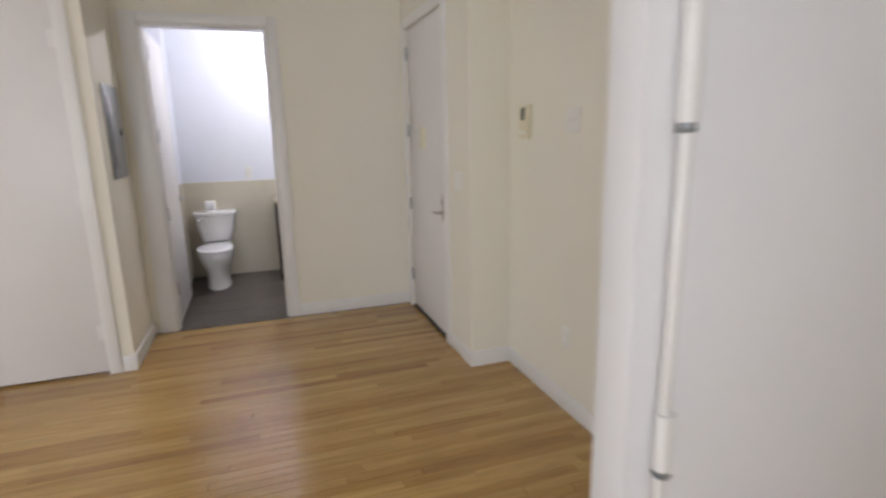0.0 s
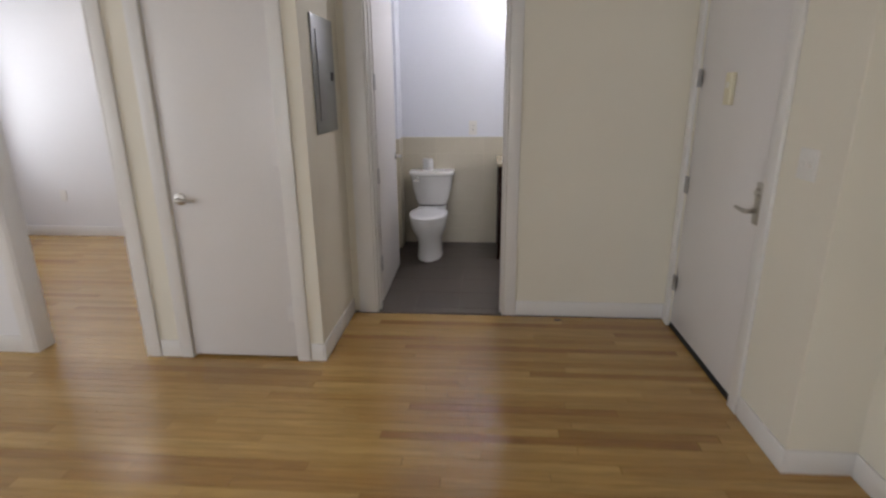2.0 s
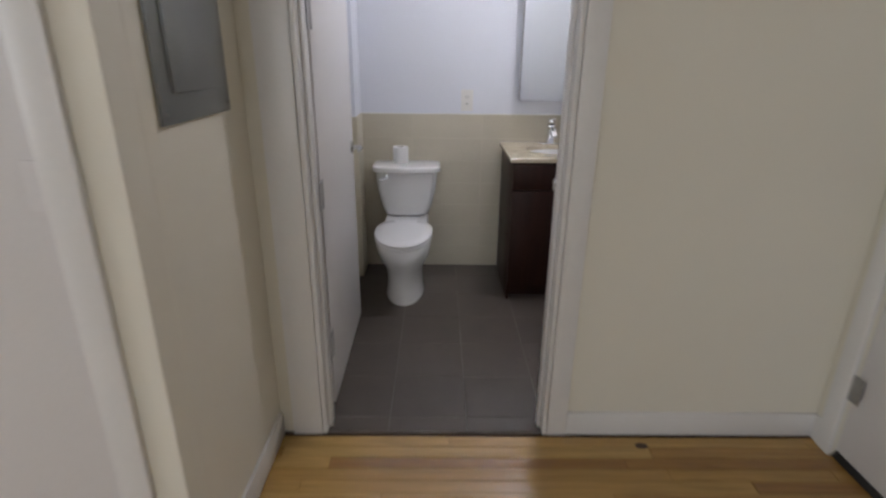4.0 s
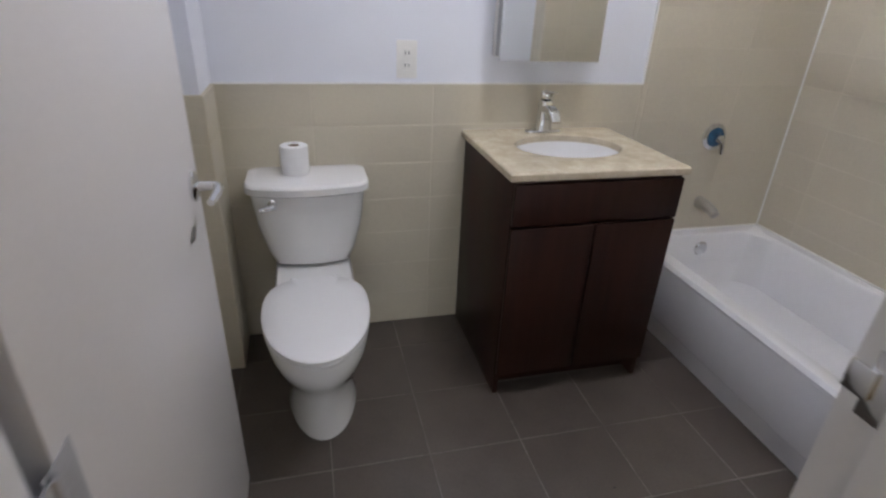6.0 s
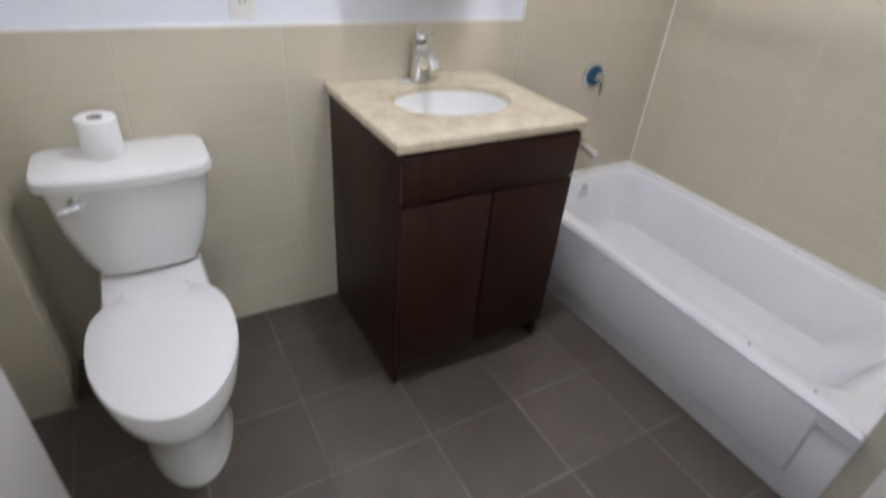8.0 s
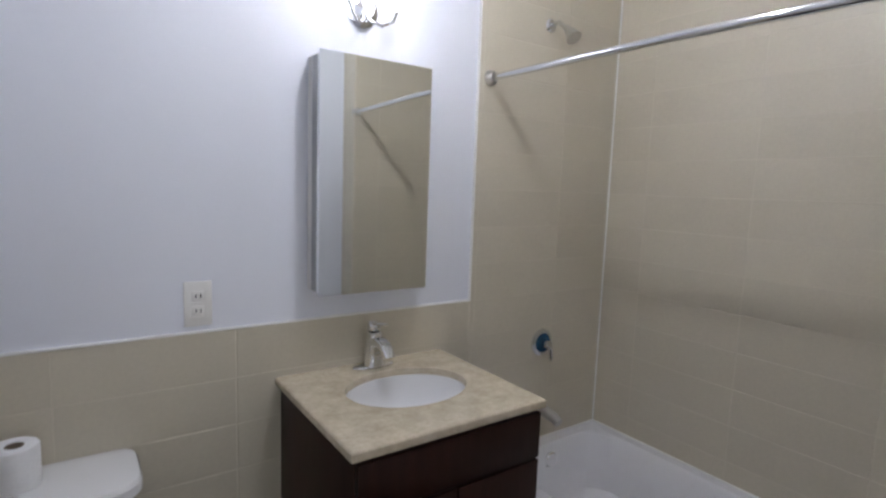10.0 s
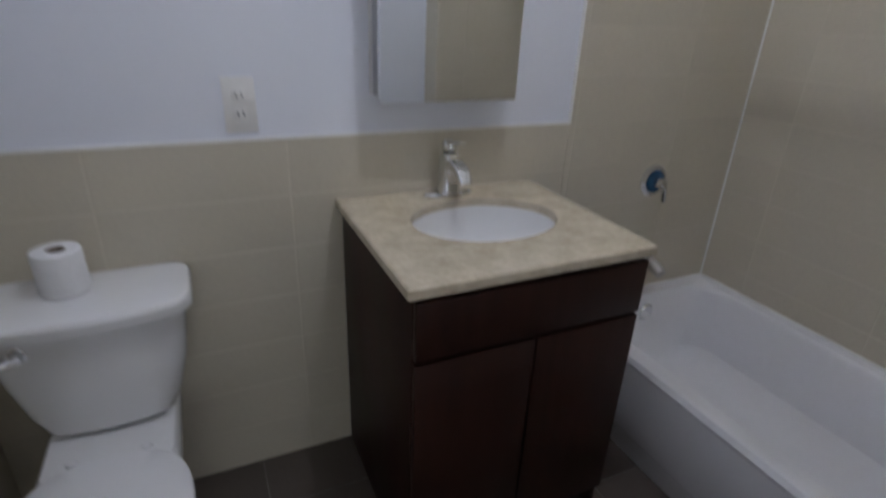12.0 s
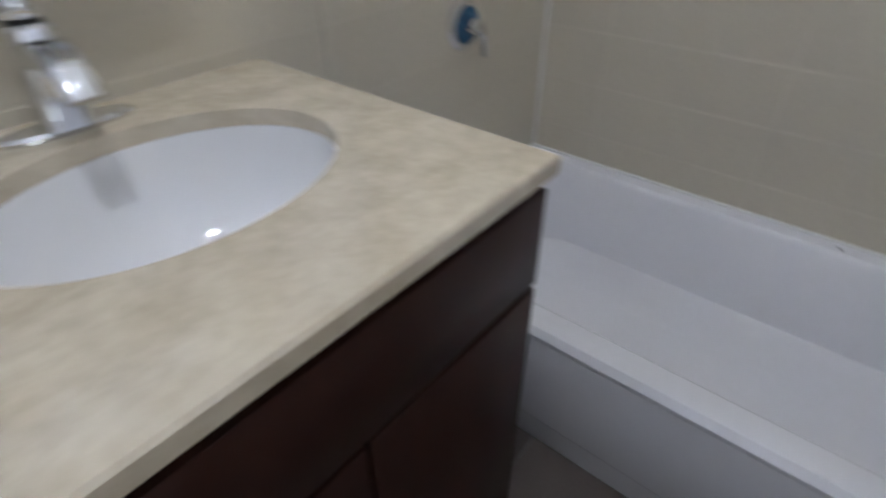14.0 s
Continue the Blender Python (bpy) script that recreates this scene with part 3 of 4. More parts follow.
tk = part("tank", loft([rrect(TX - 0.125, TX + 0.125, 1.625, 1.77, 0.413, 0.03, bulge=0.02), rrect(TX - 0.14, TX + 0.14, 1.60, 1.775, 0.43, 0.035, bulge=0.025), rrect(TX - 0.16, TX + 0.16, 1.595, 1.78, 0.48, 0.035, bulge=0.03),
     rrect(TX - 0.185, TX + 0.185, 1.59, 1.782, 0.58, 0.035, bulge=0.03), rrect(TX - 0.20, TX + 0.20, 1.585, 1.782, 0.705, 0.035, bulge=0.03)]), M_PORC, to)
part("tank_lid", loft([rrect(TX - 0.208, TX + 0.208, 1.575, 1.785, 0.706, 0.045, bulge=0.035), rrect(TX - 0.217, TX + 0.217, 1.567, 1.786, 0.713, 0.05, bulge=0.037), rrect(TX - 0.217, TX + 0.217, 1.567, 1.786, 0.738, 0.05, bulge=0.037),
     rrect(TX - 0.212, TX + 0.212, 1.573, 1.784, 0.746, 0.048, bulge=0.036), rrect(TX - 0.19, TX + 0.19, 1.60, 1.77, 0.750, 0.04, bulge=0.03)]), M_PORC, tk)
fl = part("flush_lever", tube([(TX - 0.125, 1.567, 0.675), (TX - 0.125, 1.545, 0.675), (TX - 0.135, 1.538, 0.674), (TX - 0.166, 1.536, 0.668)], 0.008, radii=[0.013, 0.012, 0.009, 0.007]), M_CHROME, tk, "chrome flush lever")
part("escutcheon", lathe([(0.001, 0.0), (0.019, 0.0), (0.019, -0.008), (0.001, -0.012)], (TX - 0.125, 1.575, 0.675), "y"), M_CHROME, fl)
pp = thing("toilet_paper_roll", (-0.683, 1.70, 0.75), "white toilet paper roll on the tank lid", "toilet paper")
part("tissue", lathe([(0.020, 0.0), (0.048, 0.0), (0.050, 0.004), (0.050, 0.098), (0.048, 0.102), (0.020, 0.102), (0.020, 0.0)], (-0.683, 1.69, 0.7515)), M_PAPER, pp)
part("core", lathe([(0.0195, 0.001), (0.0195, 0.101), (0.0175, 0.101), (0.0175, 0.001)], (-0.683, 1.69, 0.7515)), M_CARD, pp, "brown cardboard core")
ob = thing("wall_outlet", (-0.258, BY, 1.139), "white wall outlet above the tiled wainscot", "wall outlet", "wall outlets")
part("cover_plate", boxes((-0.296, -0.22, BY - 0.007, BY - 0.0005, 1.07, 1.203), bevel=0.002), M_WPLAS, ob)
for k in (-1, 1):
    s = part("socket", boxes((-0.276, -0.24, BY - 0.010, BY - 0.0072, 1.137 + k * 0.022 - 0.016, 1.137 + k * 0.022 + 0.016), bevel=0.003), M_WPLAS, ob)
    # no holes are cut: the slots' shade is near-black colour on small bars
    part("slot", boxes((-0.266, -0.263, BY - 0.0112, BY - 0.0102, 1.137 + k * 0.022 - 0.004, 1.137 + k * 0.022 + 0.007), (-0.253, -0.250, BY - 0.0112, BY - 0.0102, 1.137 + k * 0.022 - 0.004, 1.137 + k * 0.022 + 0.007)), M_DARK, s, "raised near-black bars standing in for shade in the outlet slots")

# ---- vanity ----
VX0, VX1, VY0 = -0.018, 0.588, 1.228
va = thing("vanity_cabinet", (0.285, 1.5, 0), "dark espresso wood vanity cabinet with two doors", "vanity cabinet")
for a in (VX0, VX1 - 0.018):
    part("side_panel", boxes((a, a + 0.018, VY0, 1.776, 0.0, 0.847), bevel=0.001), M_ESP, va)
part("front_rail", boxes((VX0 + 0.0185, VX1 - 0.0185, VY0 + 0.004, VY0 + 0.02, 0.66, 0.847)), M_ESP, va)
part("bottom_panel", boxes((VX0 + 0.0185, VX1 - 0.0185, VY0 + 0.004, 1.764, 0.09, 0.108)), M_ESP, va)
part("back_panel", boxes((VX0 + 0.0185, VX1 - 0.0185, 1.765, 1.775, 0.09, 0.847)), M_ESP, va)
part("toe_kick", boxes((VX0 + 0.018, VX1 - 0.018, VY0 + 0.065, VY0 + 0.08, 0.0, 0.09)), M_ESP, va)
part("false_drawer", boxes((VX0 + 0.002, VX1 - 0.002, VY0 - 0.019, VY0 - 0.001, 0.697, 0.838), bevel=0.002), M_ESP, va)
for a, b, s in ((VX0 + 0.002, 0.2815, 1), (0.2870, VX1 - 0.002, -1)):
    d = part("door", boxes((a, b, VY0 - 0.019, VY0 - 0.001, 0.095, 0.688), bevel=0.002), M_ESP, va)
ct = tagged(new("washbasin"), "beige marble vanity top with white oval basin", "washbasin")
ct.location = (0.28, 1.5, 0.84)
SX, SY, SRX, SRY = 0.300, 1.514, 0.202, 0.154


def slab_with_hole(x0, x1, y0, y1, z0, z1, cx, cy, rx, ry, n=64):
    bm = bmesh.new()
    outer, inner = [], []
    for i in range(n):
        a = 2 * math.pi * i / n
        c, s = math.cos(a), math.sin(a)
        k = min((x1 - cx) / c if c > 1e-6 else ((x0 - cx) / c if c < -1e-6 else 9), (y1 - cy) / s if s > 1e-6 else ((y0 - cy) / s if s < -1e-6 else 9))
        outer.append((cx + c * k, cy + s * k))
        inner.append((cx + rx * c, cy + ry * s))
    for corner in ((x0, y0), (x0, y1), (x1, y0), (x1, y1)):
        j = min(range(n), key=lambda q: (outer[q][0] - corner[0]) ** 2 + (outer[q][1] - corner[1]) ** 2)
        outer[j] = corner
    e = 0.004
    rings = []
    for pts, z, ins in ((inner, z0, 0), (inner, z1 - 0.002, 0), (inner, z1, -0.012), (outer, z1, e), (outer, z1 - e, 0), (outer, z0 + 0.002, 0), (outer, z0, 0.002)):
        rings.append([bm.verts.new((cx + (p[0] - cx) * (1 - ins / 0.3), cy + (p[1] - cy) * (1 - ins / 0.3), z)) for p in pts])
    for r0, r1 in zip(rings, rings[1:] + rings[:1]):
        for i in range(n):
            bm.faces.new((r0[i], r0[(i + 1) % n], r1[(i + 1) % n], r1[i]))
    bmesh.ops.recalc_face_normals(bm, faces=bm.faces)
    return bm


part("slab", slab_with_hole(-0.035, 0.604, 1.207, 1.780, 0.849, 0.875, SX, SY, SRX, SRY), M_STONE, ct)
part("basin", loft([[(SX + rx * math.cos(2 * math.pi * i / 48), SY + ry * math.sin(2 * math.pi * i / 48), z) for i in range(48)] for rx, ry, z in
     ((0.215, 0.164, 0.836), (0.215, 0.164, 0.8485), (0.200, 0.152, 0.8485), (0.198, 0.143, 0.81), (0.18, 0.127, 0.77), (0.14, 0.095, 0.728), (0.08, 0.055, 0.708), (0.022, 0.022, 0.702))], cap0=False), M_PORC, ct, "white undermount oval basin")
part("drain", lathe([(0.001, 0.706), (0.02, 0.706), (0.022, 0.703), (0.022, 0.700)], (SX, SY, 0), n=20), M_CHROME, ct, "chrome drain")
fa = thing("basin_faucet", (0.284, 1.715, 0.875), "chrome single-lever basin faucet", "faucet")
FX, FY = 0.284, 1.718
part("base_plate", loft([[(FX + (0.078 + d) * math.copysign(abs(math.cos(2 * math.pi * i / 36)) ** 0.8, math.cos(2 * math.pi * i / 36)), FY + (0.026 + d) * math.sin(2 * math.pi * i / 36), z) for i in range(36)] for d, z in ((0, 0.8755), (0, 0.88), (-0.005, 0.884))]), M_CHROME, fa)
part("body", loft([rrect(FX - w, FX + w, FY - d, FY + 0.024, z, 0.012) for w, d, z in ((0.030, 0.034, 0.8845), (0.027, 0.031, 0.892), (0.0245, 0.028, 0.93), (0.0235, 0.027, 0.97), (0.0235, 0.026, 0.995), (0.020, 0.022, 1.0))]), M_CHROME, fa)
part("neck", lathe([(0.001, 1.0005), (0.019, 1.0005), (0.019, 1.006), (0.001, 1.006)], (FX, FY, 0)), M_DARK, fa, "dark joint under the lever")


def ribbon(rows, r):
    """A flat rounded bar bent in the y-z plane: rows of y, z, half width, half thickness and tilt in degrees."""
    rings = []
    for y, z, w, h, tilt in rows:
        c, q = math.cos(radians(tilt)), math.sin(radians(tilt))
        rings.append([(FX + p[0], y - p[1] * q, z + p[1] * c) for p in rrect(-w, w, -h, h, 0, min(r, h * 0.9))])
    return loft(rings)


part("spout", ribbon([(FY - 0.015, 0.968, 0.0225, 0.016, 0), (FY - 0.045, 0.974, 0.0225, 0.015, 5), (FY - 0.075, 0.970, 0.021, 0.012, 22), (FY - 0.100, 0.957, 0.020, 0.011, 42), (FY - 0.116, 0.938, 0.019, 0.010, 58)], 0.009), M_CHROME, fa)
hd = part("lever", lathe([(0.022, 1.0065), (0.0235, 1.01), (0.0235, 1.026), (0.019, 1.034), (0.001, 1.036)], (FX, FY, 0)), M_CHROME, fa)
part("handle", ribbon([(FY, 1.028, 0.017, 0.0065, 0), (FY - 0.03, 1.033, 0.015, 0.005, -8), (FY - 0.06, 1.039, 0.012, 0.0035, -10), (FY - 0.082, 1.042, 0.009, 0.0025, -6)], 0.003), M_CHROME, hd)
part("pop_up_rod", tube([(FX, FY + 0.03, 0.884), (FX, FY + 0.03, 0.937)], 0.0025, n=8), M_CHROME, fa)

# ---- mirror cabinet and lamp ----
mc = thing("medicine_cabinet", (0.265, BY, 1.16), "mirrored medicine cabinet above the basin", "medicine cabinet")
part("body", boxes((0.072, 0.455, 1.695, BY - 0.0005, 1.155, 1.885), bevel=0.002), M_WPLAS, mc)
md = part("mirror_door", boxes((0.066, 0.461, 1.677, 1.6935, 1.148, 1.892)), M_MIRROR, mc, "mirror door", smooth=False)
part("edge_strip", boxes((0.0675, 0.0715, 1.695, 1.74, 1.16, 1.88)), M_STEEL, mc)
vl = thing("vanity_lamp", (0.265, BY, 2.05), "chrome wall lamp with frosted glass shades, lit", "wall lamp")
part("backplate", lathe([(0.001, 0.0), (0.055, 0.0), (0.055, -0.012), (0.03, -0.022), (0.001, -0.024)], (0.25, BY - 0.0005, 2.06), "y"), M_CHROME, vl)
for s in (-1, 1):
    a = part("arm", tube([(0.25, BY - 0.02, 2.06), (0.25 + s * 0.012, BY - 0.05, 2.02), (0.25 + s * 0.04, BY - 0.075, 2.005), (0.25 + s * 0.07, BY - 0.09, 2.02), (0.25 + s * 0.085, BY - 0.09, 2.06)], 0.006), M_CHROME, vl)
    part("shade", lathe([(0.018, 2.06), (0.03, 2.075), (0.045, 2.11), (0.052, 2.16), (0.048, 2.162), (0.03, 2.12), (0.001, 2.09)], (0.25 + s * 0.085, BY - 0.09, 0)), M_LAMP, a, "glowing frosted glass shade")

bl = thing("ceiling_lamp", (0.25, 1.05, H), "frosted glass bathroom ceiling lamp, lit", "ceiling lamp", "ceiling lamps")
part("pan", lathe([(0.001, 0), (0.12, 0), (0.125, -0.02), (0.001, -0.021)], (0.25, 1.05, H)), M_CHROME, bl)
part("bulb_glass", lathe([(0.014, -0.021), (0.03, -0.045), (0.04, -0.075), (0.032, -0.105), (0.001, -0.118)], (0.25, 1.05, H), n=20), M_LAMP3, bl, "glowing frosted glass")

# ---- bathtub ----
tb = thing("bathtub", (1.19, 1.03, 0), "white enamel alcove bathtub with a few chips", "bathtub")
TX0, TX1, TY0, TY1 = 0.815, 1.557, 0.272, 1.778
part("basin", loft([rrect(TX0 + 0.004, TX1, TY0, TY1, 0.30, 0.004), rrect(TX0, TX1, TY0, TY1, 0.345, 0.006), rrect(TX0 + 0.012, TX1 - 0.004, TY0 + 0.004, TY1 - 0.004, 0.36, 0.012), rrect(TX0 + 0.07, TX1 - 0.045, TY0 + 0.09, TY1 - 0.055, 0.36, 0.11),
     rrect(TX0 + 0.085, TX1 - 0.058, TY0 + 0.11, TY1 - 0.066, 0.347, 0.11), rrect(TX0 + 0.105, TX1 - 0.075, TY0 + 0.17, TY1 - 0.085, 0.22, 0.12), rrect(TX0 + 0.125, TX1 - 0.095, TY0 + 0.24, TY1 - 0.11, 0.11, 0.12),
     rrect(TX0 + 0.165, TX1 - 0.135, TY0 + 0.30, TY1 - 0.15, 0.075, 0.11), rrect(TX0 + 0.26, TX1 - 0.23, TY0 + 0.5, TY1 - 0.3, 0.07, 0.06)], cap0=False), M_TUB, tb)
part("apron", boxes((0.829, 0.86, TY0 + 0.002, TY1 - 0.002, 0.0, 0.305), bevel=0.004), M_TUB, tb)
ap = bmesh.new()
box(ap, 0.8155, 0.832, TY0 + 0.10, TY1 - 0.003, 0.085, 0.34, 0.010, 3)
part("apron_panel", ap, M_TUB, tb)
part("overflow_plate", lathe([(0.001, -0.012), (0.03, -0.011), (0.036, -0.004), (0.036, 0.0)], (1.185, TY1 - 0.074, 0.29), "y"), M_CHROME, tb, "chrome overflow plate")
part("drain", lathe([(0.036, 0.0), (0.034, 0.004), (0.001, 0.003)], (1.185, 1.56, 0.0748), n=24), M_CHROME, tb, "chrome drain")
for x, y, z in ((0.857, 0.62, 0.36), (1.53, 0.88, 0.36), (0.855, 0.42, 0.36)):
    part("chip", lathe([(0.005, 0.0), (0.004, 0.0008), (0.001, 0.001)], (x, y, z), n=9), M_CHIP, tb, "dark enamel chip")
ff = thing("tub_valve", (1.161, BY, 0.82), "chrome tub valve with blue protective film", "tub valve")
part("escutcheon", lathe([(0.001, 0.0), (0.062, 0.0), (0.06, -0.008), (0.035, -0.016), (0.001, -0.018)], (1.161, BY - 0.008, 0.82), "y"), M_CHROME, ff)
part("film", lathe([(0.044, -0.014), (0.040, -0.019), (0.02, -0.022), (0.001, -0.023)], (1.161, BY - 0.008, 0.82), "y"), M_BLUE, ff, "blue protective film")
part("handle", tube([(1.161, BY - 0.025, 0.82), (1.161, BY - 0.06, 0.82), (1.166, BY - 0.066, 0.80), (1.17, BY - 0.068, 0.755)], 0.012, radii=[0.018, 0.019, 0.011, 0.008]), M_CHROME, ff)
fs = thing("tub_spout", (1.174, BY, 0.50), "satin chrome tub spout", "tub spout")
part("spout", tube([(1.174, BY - 0.0085, 0.505), (1.174, BY - 0.05, 0.505), (1.174, BY - 0.105, 0.495), (1.174, BY - 0.132, 0.482)], 0.026, radii=[0.029, 0.026, 0.024, 0.02]), M_NICKEL, fs)
sh = thing("wall_shower", (1.112, BY, 2.17), "chrome shower head on a short arm", "shower head")
part("arm", tube([(1.112, BY - 0.008, 2.18), (1.112, BY - 0.05, 2.185), (1.112, BY - 0.10, 2.15)], 0.009), M_CHROME, sh)
part("flange", lathe([(0.001, 0), (0.03, 0), (0.022, -0.01), (0.001, -0.012)], (1.112, BY - 0.008, 2.18), "y"), M_CHROME, sh)
part("rose", tube([(1.112, BY - 0.095, 2.155), (1.112, BY - 0.115, 2.135), (1.112, BY - 0.14, 2.105)], 0.02, radii=[0.012, 0.02, 0.032]), M_CHROME, sh)
cr = thing("shower_curtain_rod", (0.80, 1.0, 1.93), "bare chrome shower curtain rod above the tub", "curtain rod")
part("rod", tube([(0.80, BY - 0.01, 1.925), (0.805, 1.0, 1.925), (0.86, 0.26, 1.925)], 0.0125), M_CHROME, cr)
for y, s, x in ((BY - 0.008, -1, 0.80), (0.258, 1, 0.86)):
    part("flange", lathe([(0.001, 0.0), (0.03, 0.0), (0.028, s * 0.012), (0.018, s * 0.03), (0.001, s * 0.03)], (x, y, 1.925), "y"), M_NICKEL, cr)
for rows, lab in (([(1.5535, 1.5605, BY - 0.0145, BY - 0.0075, 0.36, H)], "white caulk line in the tiled corner"), ([(0.741, 0.746, BY - 0.0115, BY - 0.0005, 1.05, H)], "white edge strip of the tile"), ([(-0.935, 0.741, BY - 0.0115, BY - 0.0005, 1.049, 1.055)], "white caulk on the wainscot top"),
                  ([(0.818, 1.557, BY - 0.016, BY - 0.0085, 0.358, 0.366), (1.5515, 1.5605, 0.268, BY - 0.015, 0.358, 0.366)], "white caulk along the tub rim")):
    setting("trim", boxes(*rows), M_CAULK, lab, "caulk")


gr = bmesh.new()
for x, y in ((-0.05, 0.50), (0.02, 0.53), (0.22, 0.74), (-0.53, 0.62), (-0.02, 0.56)):
    bmesh.ops.create_icosphere(gr, subdivisions=1, radius=0.004, matrix=Matrix.Translation((x, y, 0.0025)) @ Matrix.Diagonal((1.2, 0.8, 0.6, 1)))
tagged(part("grit", gr, M_CHIP, None), "dark specks of grit on the bathroom floor", "grit", kind="stuff")

kn = bmesh.new()
bmesh.ops.create_icosphere(kn, subdivisions=2, radius=0.02, matrix=Matrix.Translation((0.36, -0.075, 0.0)) @ Matrix.Diagonal((1.3, 0.9, 0.03, 1)))
tagged(part("floor_knot", kn, M_SUB, None), "dark knot in the oak boards by the baseboard", "wood knot", kind="stuff")


# ---- wall tiles: 18 by 6 inch courses ----
def tile_mesh(w, h, key={}):
    """A wall tile of that size with softened edges, facing -y."""
    k = (round(w, 3), round(h, 3))
    if k not in key:
        bm = box(bmesh.new(), -w / 2, w / 2, -0.0045, 0.0045, -h / 2, h / 2)
        bmesh.ops.bevel(bm, geom=[e for e in bm.edges if all(v.co.y < 0 for v in e.verts)], offset=0.0015, segments=1, affect='EDGES')
        me = bpy.data.meshes.new("tile")
        bm.to_mesh(me)
        bm.free()
        me.materials.append(M_TILE)
        key[k] = me
    return key[k]


def tiled(name, origin, along, rz, length, z0, z1, joints, label):
    """Grout bed and tiles on a wall: origin is the wall's start, along its unit vector."""
    o, a = Vector(origin), Vector(along)
    nrm = Vector((math.sin(rz), -math.cos(rz), 0))
    p, q = o + nrm * 0.0003, o + a * length + nrm * 0.0088
    bed = setting(name, boxes((min(p.x, q.x), max(p.x, q.x), min(p.y, q.y), max(p.y, q.y), z0, z1)), M_GROUT, label, "wall tiles")
    xs = [0.0] + [j for j in joints if 0.02 < j < length - 0.02] + [length]
    zs = [z0] + [0.1495 * i for i in range(1, 20) if z0 + 0.02 < 0.1495 * i < z1 - 0.02] + [z1]
    for u0, u1 in zip(xs, xs[1:]):
        for w0, w1 in zip(zs, zs[1:]):
            c = o + a * ((u0 + u1) / 2) + nrm * 0.0052
            piece("tile", tile_mesh(u1 - u0 - 0.003, w1 - w0 - 0.003), (c.x, c.y, (w0 + w1) / 2), bed, rz)
    return bed


TT = "glazed beige rectangular wall tiles with pale grout"
tiled("wall_tiles_back", (-0.9449, BY, 0), (1, 0, 0), 0, 1.686, 0.0, 1.05, [0.335 + 0.457 * i for i in range(5)], TT)
tiled("wall_tiles_tub_back", (0.743, BY, 0), (1, 0, 0), 0, 0.826, 0.0, H, [0.024 + 0.457 * i for i in range(3)], TT)
tiled("wall_tiles_tub_side", (1.57, BY - 0.01, 0), (0, -1, 0), radians(-90), 1.512, 0.30, H, [0.20 + 0.457 * i for i in range(4)], TT)
tiled("wall_tiles_chase_front", (-1.0695, 1.567, 0), (1, 0, 0), 0, 0.1345, 0.0, 1.05, [], TT)
tiled("wall_tiles_chase_side", (-0.945, 1.5625, 0), (0, 1, 0), radians(90), 0.218, 0.0, 1.05, [], TT)
tiled("wall_tiles_west", (-1.08, 0.125, 0), (0, 1, 0), radians(90), 1.432, 0.0, 1.05, [0.15 + 0.457 * i for i in range(4)], TT)
tiled("wall_tiles_tub_end", (1.56, 0.267, 0), (-1, 0, 0), radians(180), 0.714, 0.0, H, [0.10 + 0.457 * i for i in range(3)], TT)
tiled("wall_tiles_block_side", (0.846, 0.276, 0), (0, -1, 0), radians(-90), 0.155, 0.0, H, [], TT)

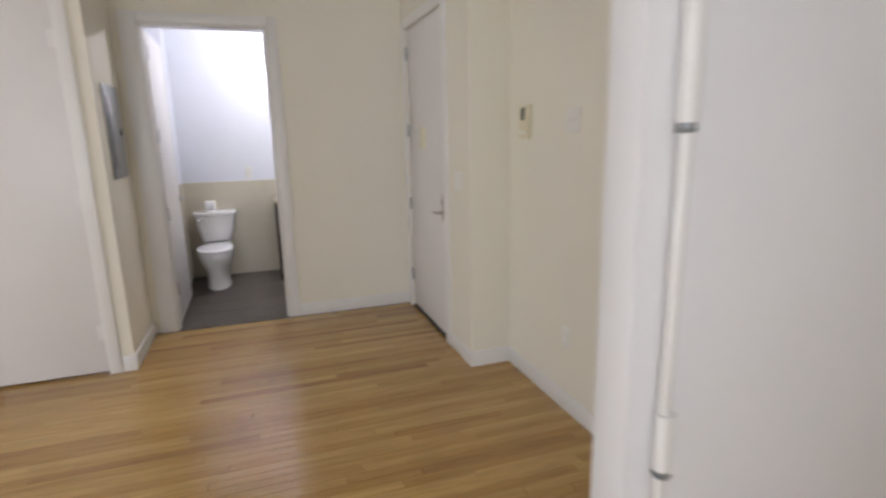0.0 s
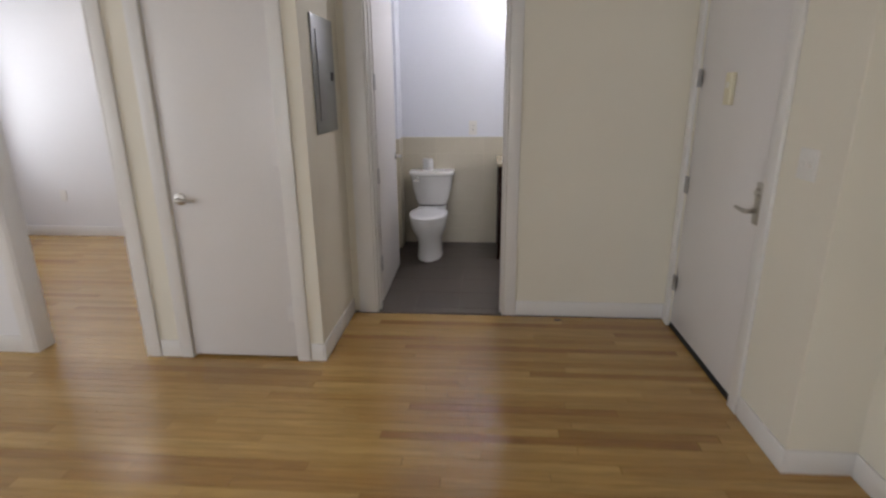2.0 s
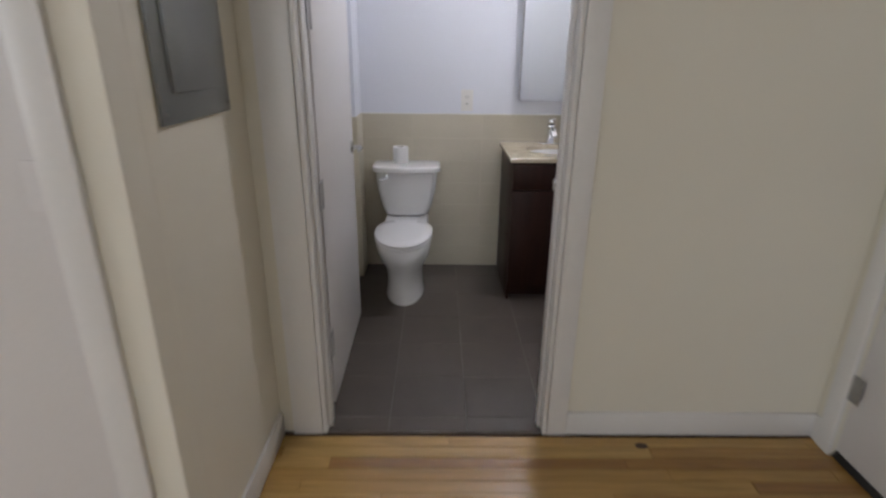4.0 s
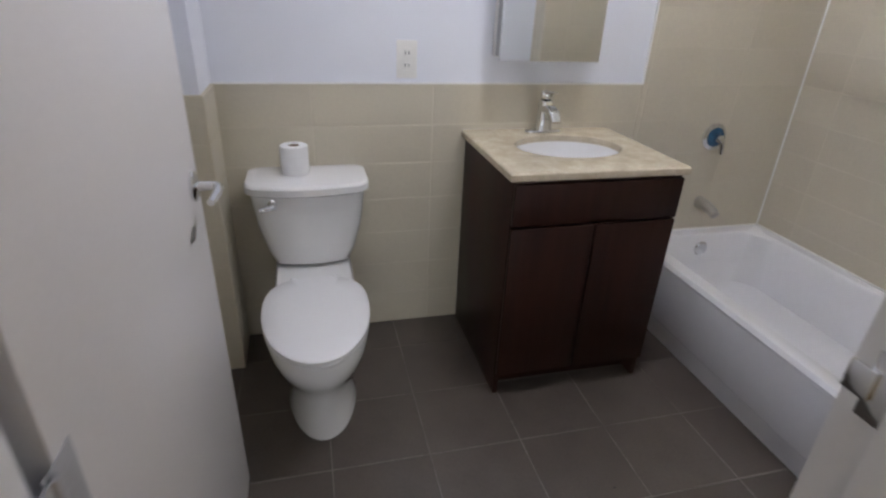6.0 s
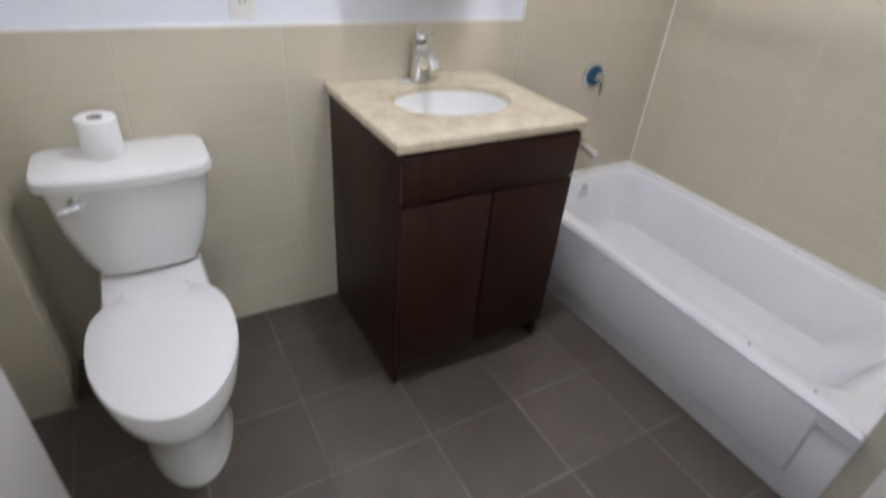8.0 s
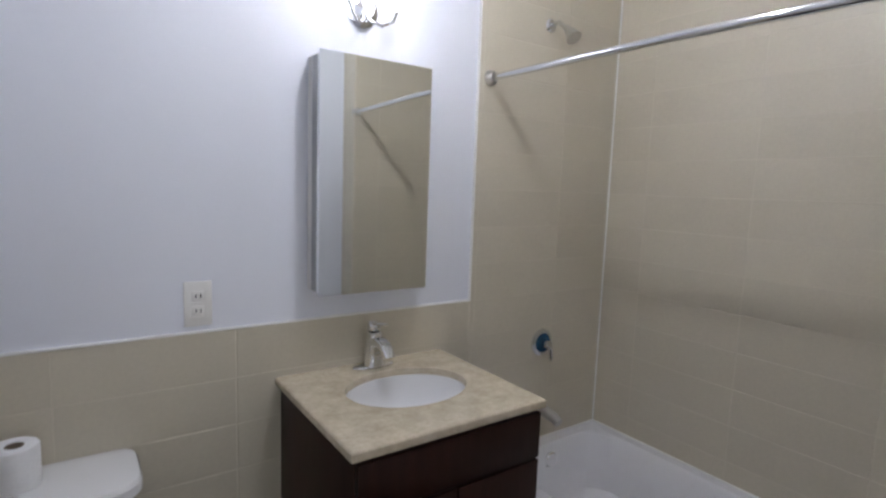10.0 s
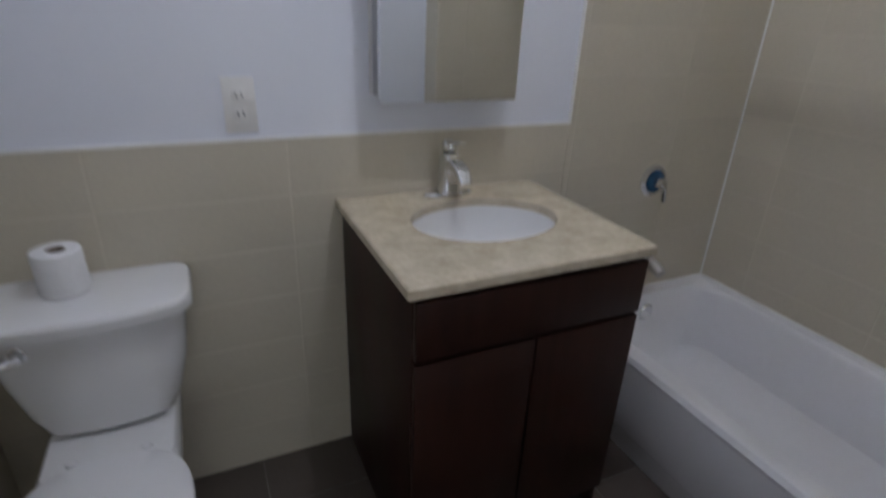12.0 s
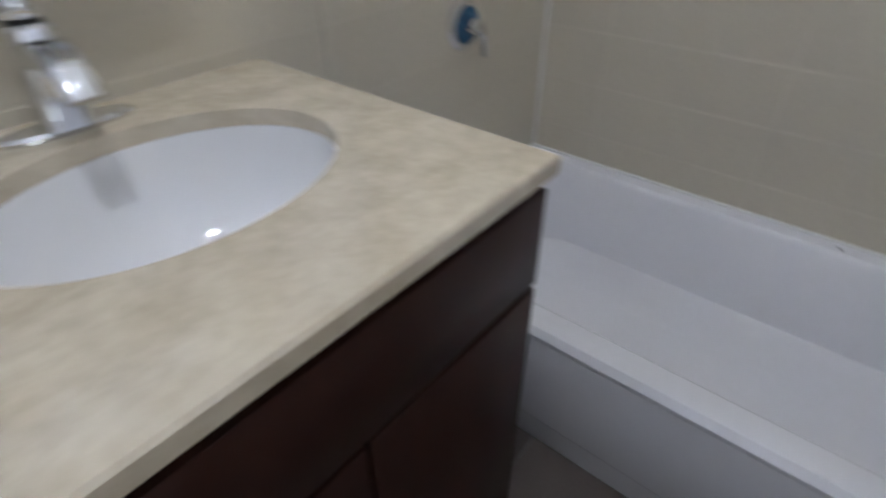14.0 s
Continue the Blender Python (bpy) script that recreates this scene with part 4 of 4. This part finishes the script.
# ---- floors, piece by piece ----
PX, PYT = 0.3165, 0.2985
xs = [-1.08] + [-0.946 + PX * i for i in range(9) if -0.946 + PX * i < 1.5] + [1.57]
ys = [0.004] + [0.0915 + PYT * i for i in range(7) if 0.0915 + PYT * i < 1.75] + [BY]
FT = {}
for x0, x1 in zip(xs, xs[1:]):
    for y0, y1 in zip(ys, ys[1:]):
        k = (round(x1 - x0, 3), round(y1 - y0, 3))
        if k not in FT:
            w, d = k[0] / 2 - 0.0018, k[1] / 2 - 0.0018
            bm = box(bmesh.new(), -w, w, -d, d, -0.004, 0.0)
            bmesh.ops.bevel(bm, geom=[e for e in bm.edges if all(v.co.z > -0.001 for v in e.verts)], offset=0.001, segments=1, affect='EDGES')
            me = bpy.data.meshes.new("tile")
            bm.to_mesh(me)
            bm.free()
            me.materials.append(M_FTILE)
            FT[k] = me
        piece("tile", FT[k], ((x0 + x1) / 2, (y0 + y1) / 2, random.uniform(-0.0004, 0.0004)), bath_floor)

BW = 0.057
rng = random.Random(5)
BM = {}
for l in range(6, 17):
    w = l * 0.1
    bm = box(bmesh.new(), 0.0006, w - 0.0006, 0.0005, BW - 0.0005, -0.008, 0.0)
    bmesh.ops.bevel(bm, geom=[e for e in bm.edges if all(v.co.z > -0.001 for v in e.verts)], offset=0.0008, segments=1, affect='EDGES')
    me = bpy.data.meshes.new("plank")
    bm.to_mesh(me)
    bm.free()
    me.materials.append(M_OAK)
    BM[l] = me
fv, ff_ = [], []


def far_board(x0, x1, y0, y1):
    n = len(fv)
    x0, x1, y0, y1 = x0 + 0.0006, x1 - 0.0006, y0 + 0.0005, y1 - 0.0005
    for z in (-0.008, 0.0):
        fv.extend(((x0, y0, z), (x1, y0, z), (x1, y1, z), (x0, y1, z)))
    ff_.extend([(n + 4, n + 5, n + 6, n + 7), (n, n + 1, n + 5, n + 4), (n + 1, n + 2, n + 6, n + 5), (n + 2, n + 3, n + 7, n + 6), (n + 3, n, n + 4, n + 7)])


count = 0
rows_ = int(9.0 / BW)
for i in range(rows_):
    y1 = -0.001 - i * BW + 1.855
    y0 = y1 - BW
    if y0 < -7.0:
        break
    xa, xb = -5.45, (2.6 if y1 < -3.5 else 1.34 if y1 < -1.5 else (1.07 if y1 < 0.0 else -2.1))
    x = xa - rng.uniform(0, 0.5)
    while x < xb:
        l = rng.randint(6, 16)
        e = min(x + l * 0.1, xb)
        near = -3.2 < y0 and y1 < -0.0 and -1.6 < x and x + l * 0.1 <= xb and count < 300
        if near:
            piece("plank", BM[l], (x, y0, rng.uniform(-0.0003, 0.0)), floor)
            count += 1
        elif e - max(x, xa) > 0.01:
            far_board(max(x, xa), e, y0, y1)
        x += l * 0.1
me = bpy.data.meshes.new("planks")
me.from_pydata(fv, [], ff_)
me.materials.append(M_OAKS)
fb = new("planks", me)
fb.parent = floor
tagged(fb, "oak strip boards with satin varnish", kind="stuff")
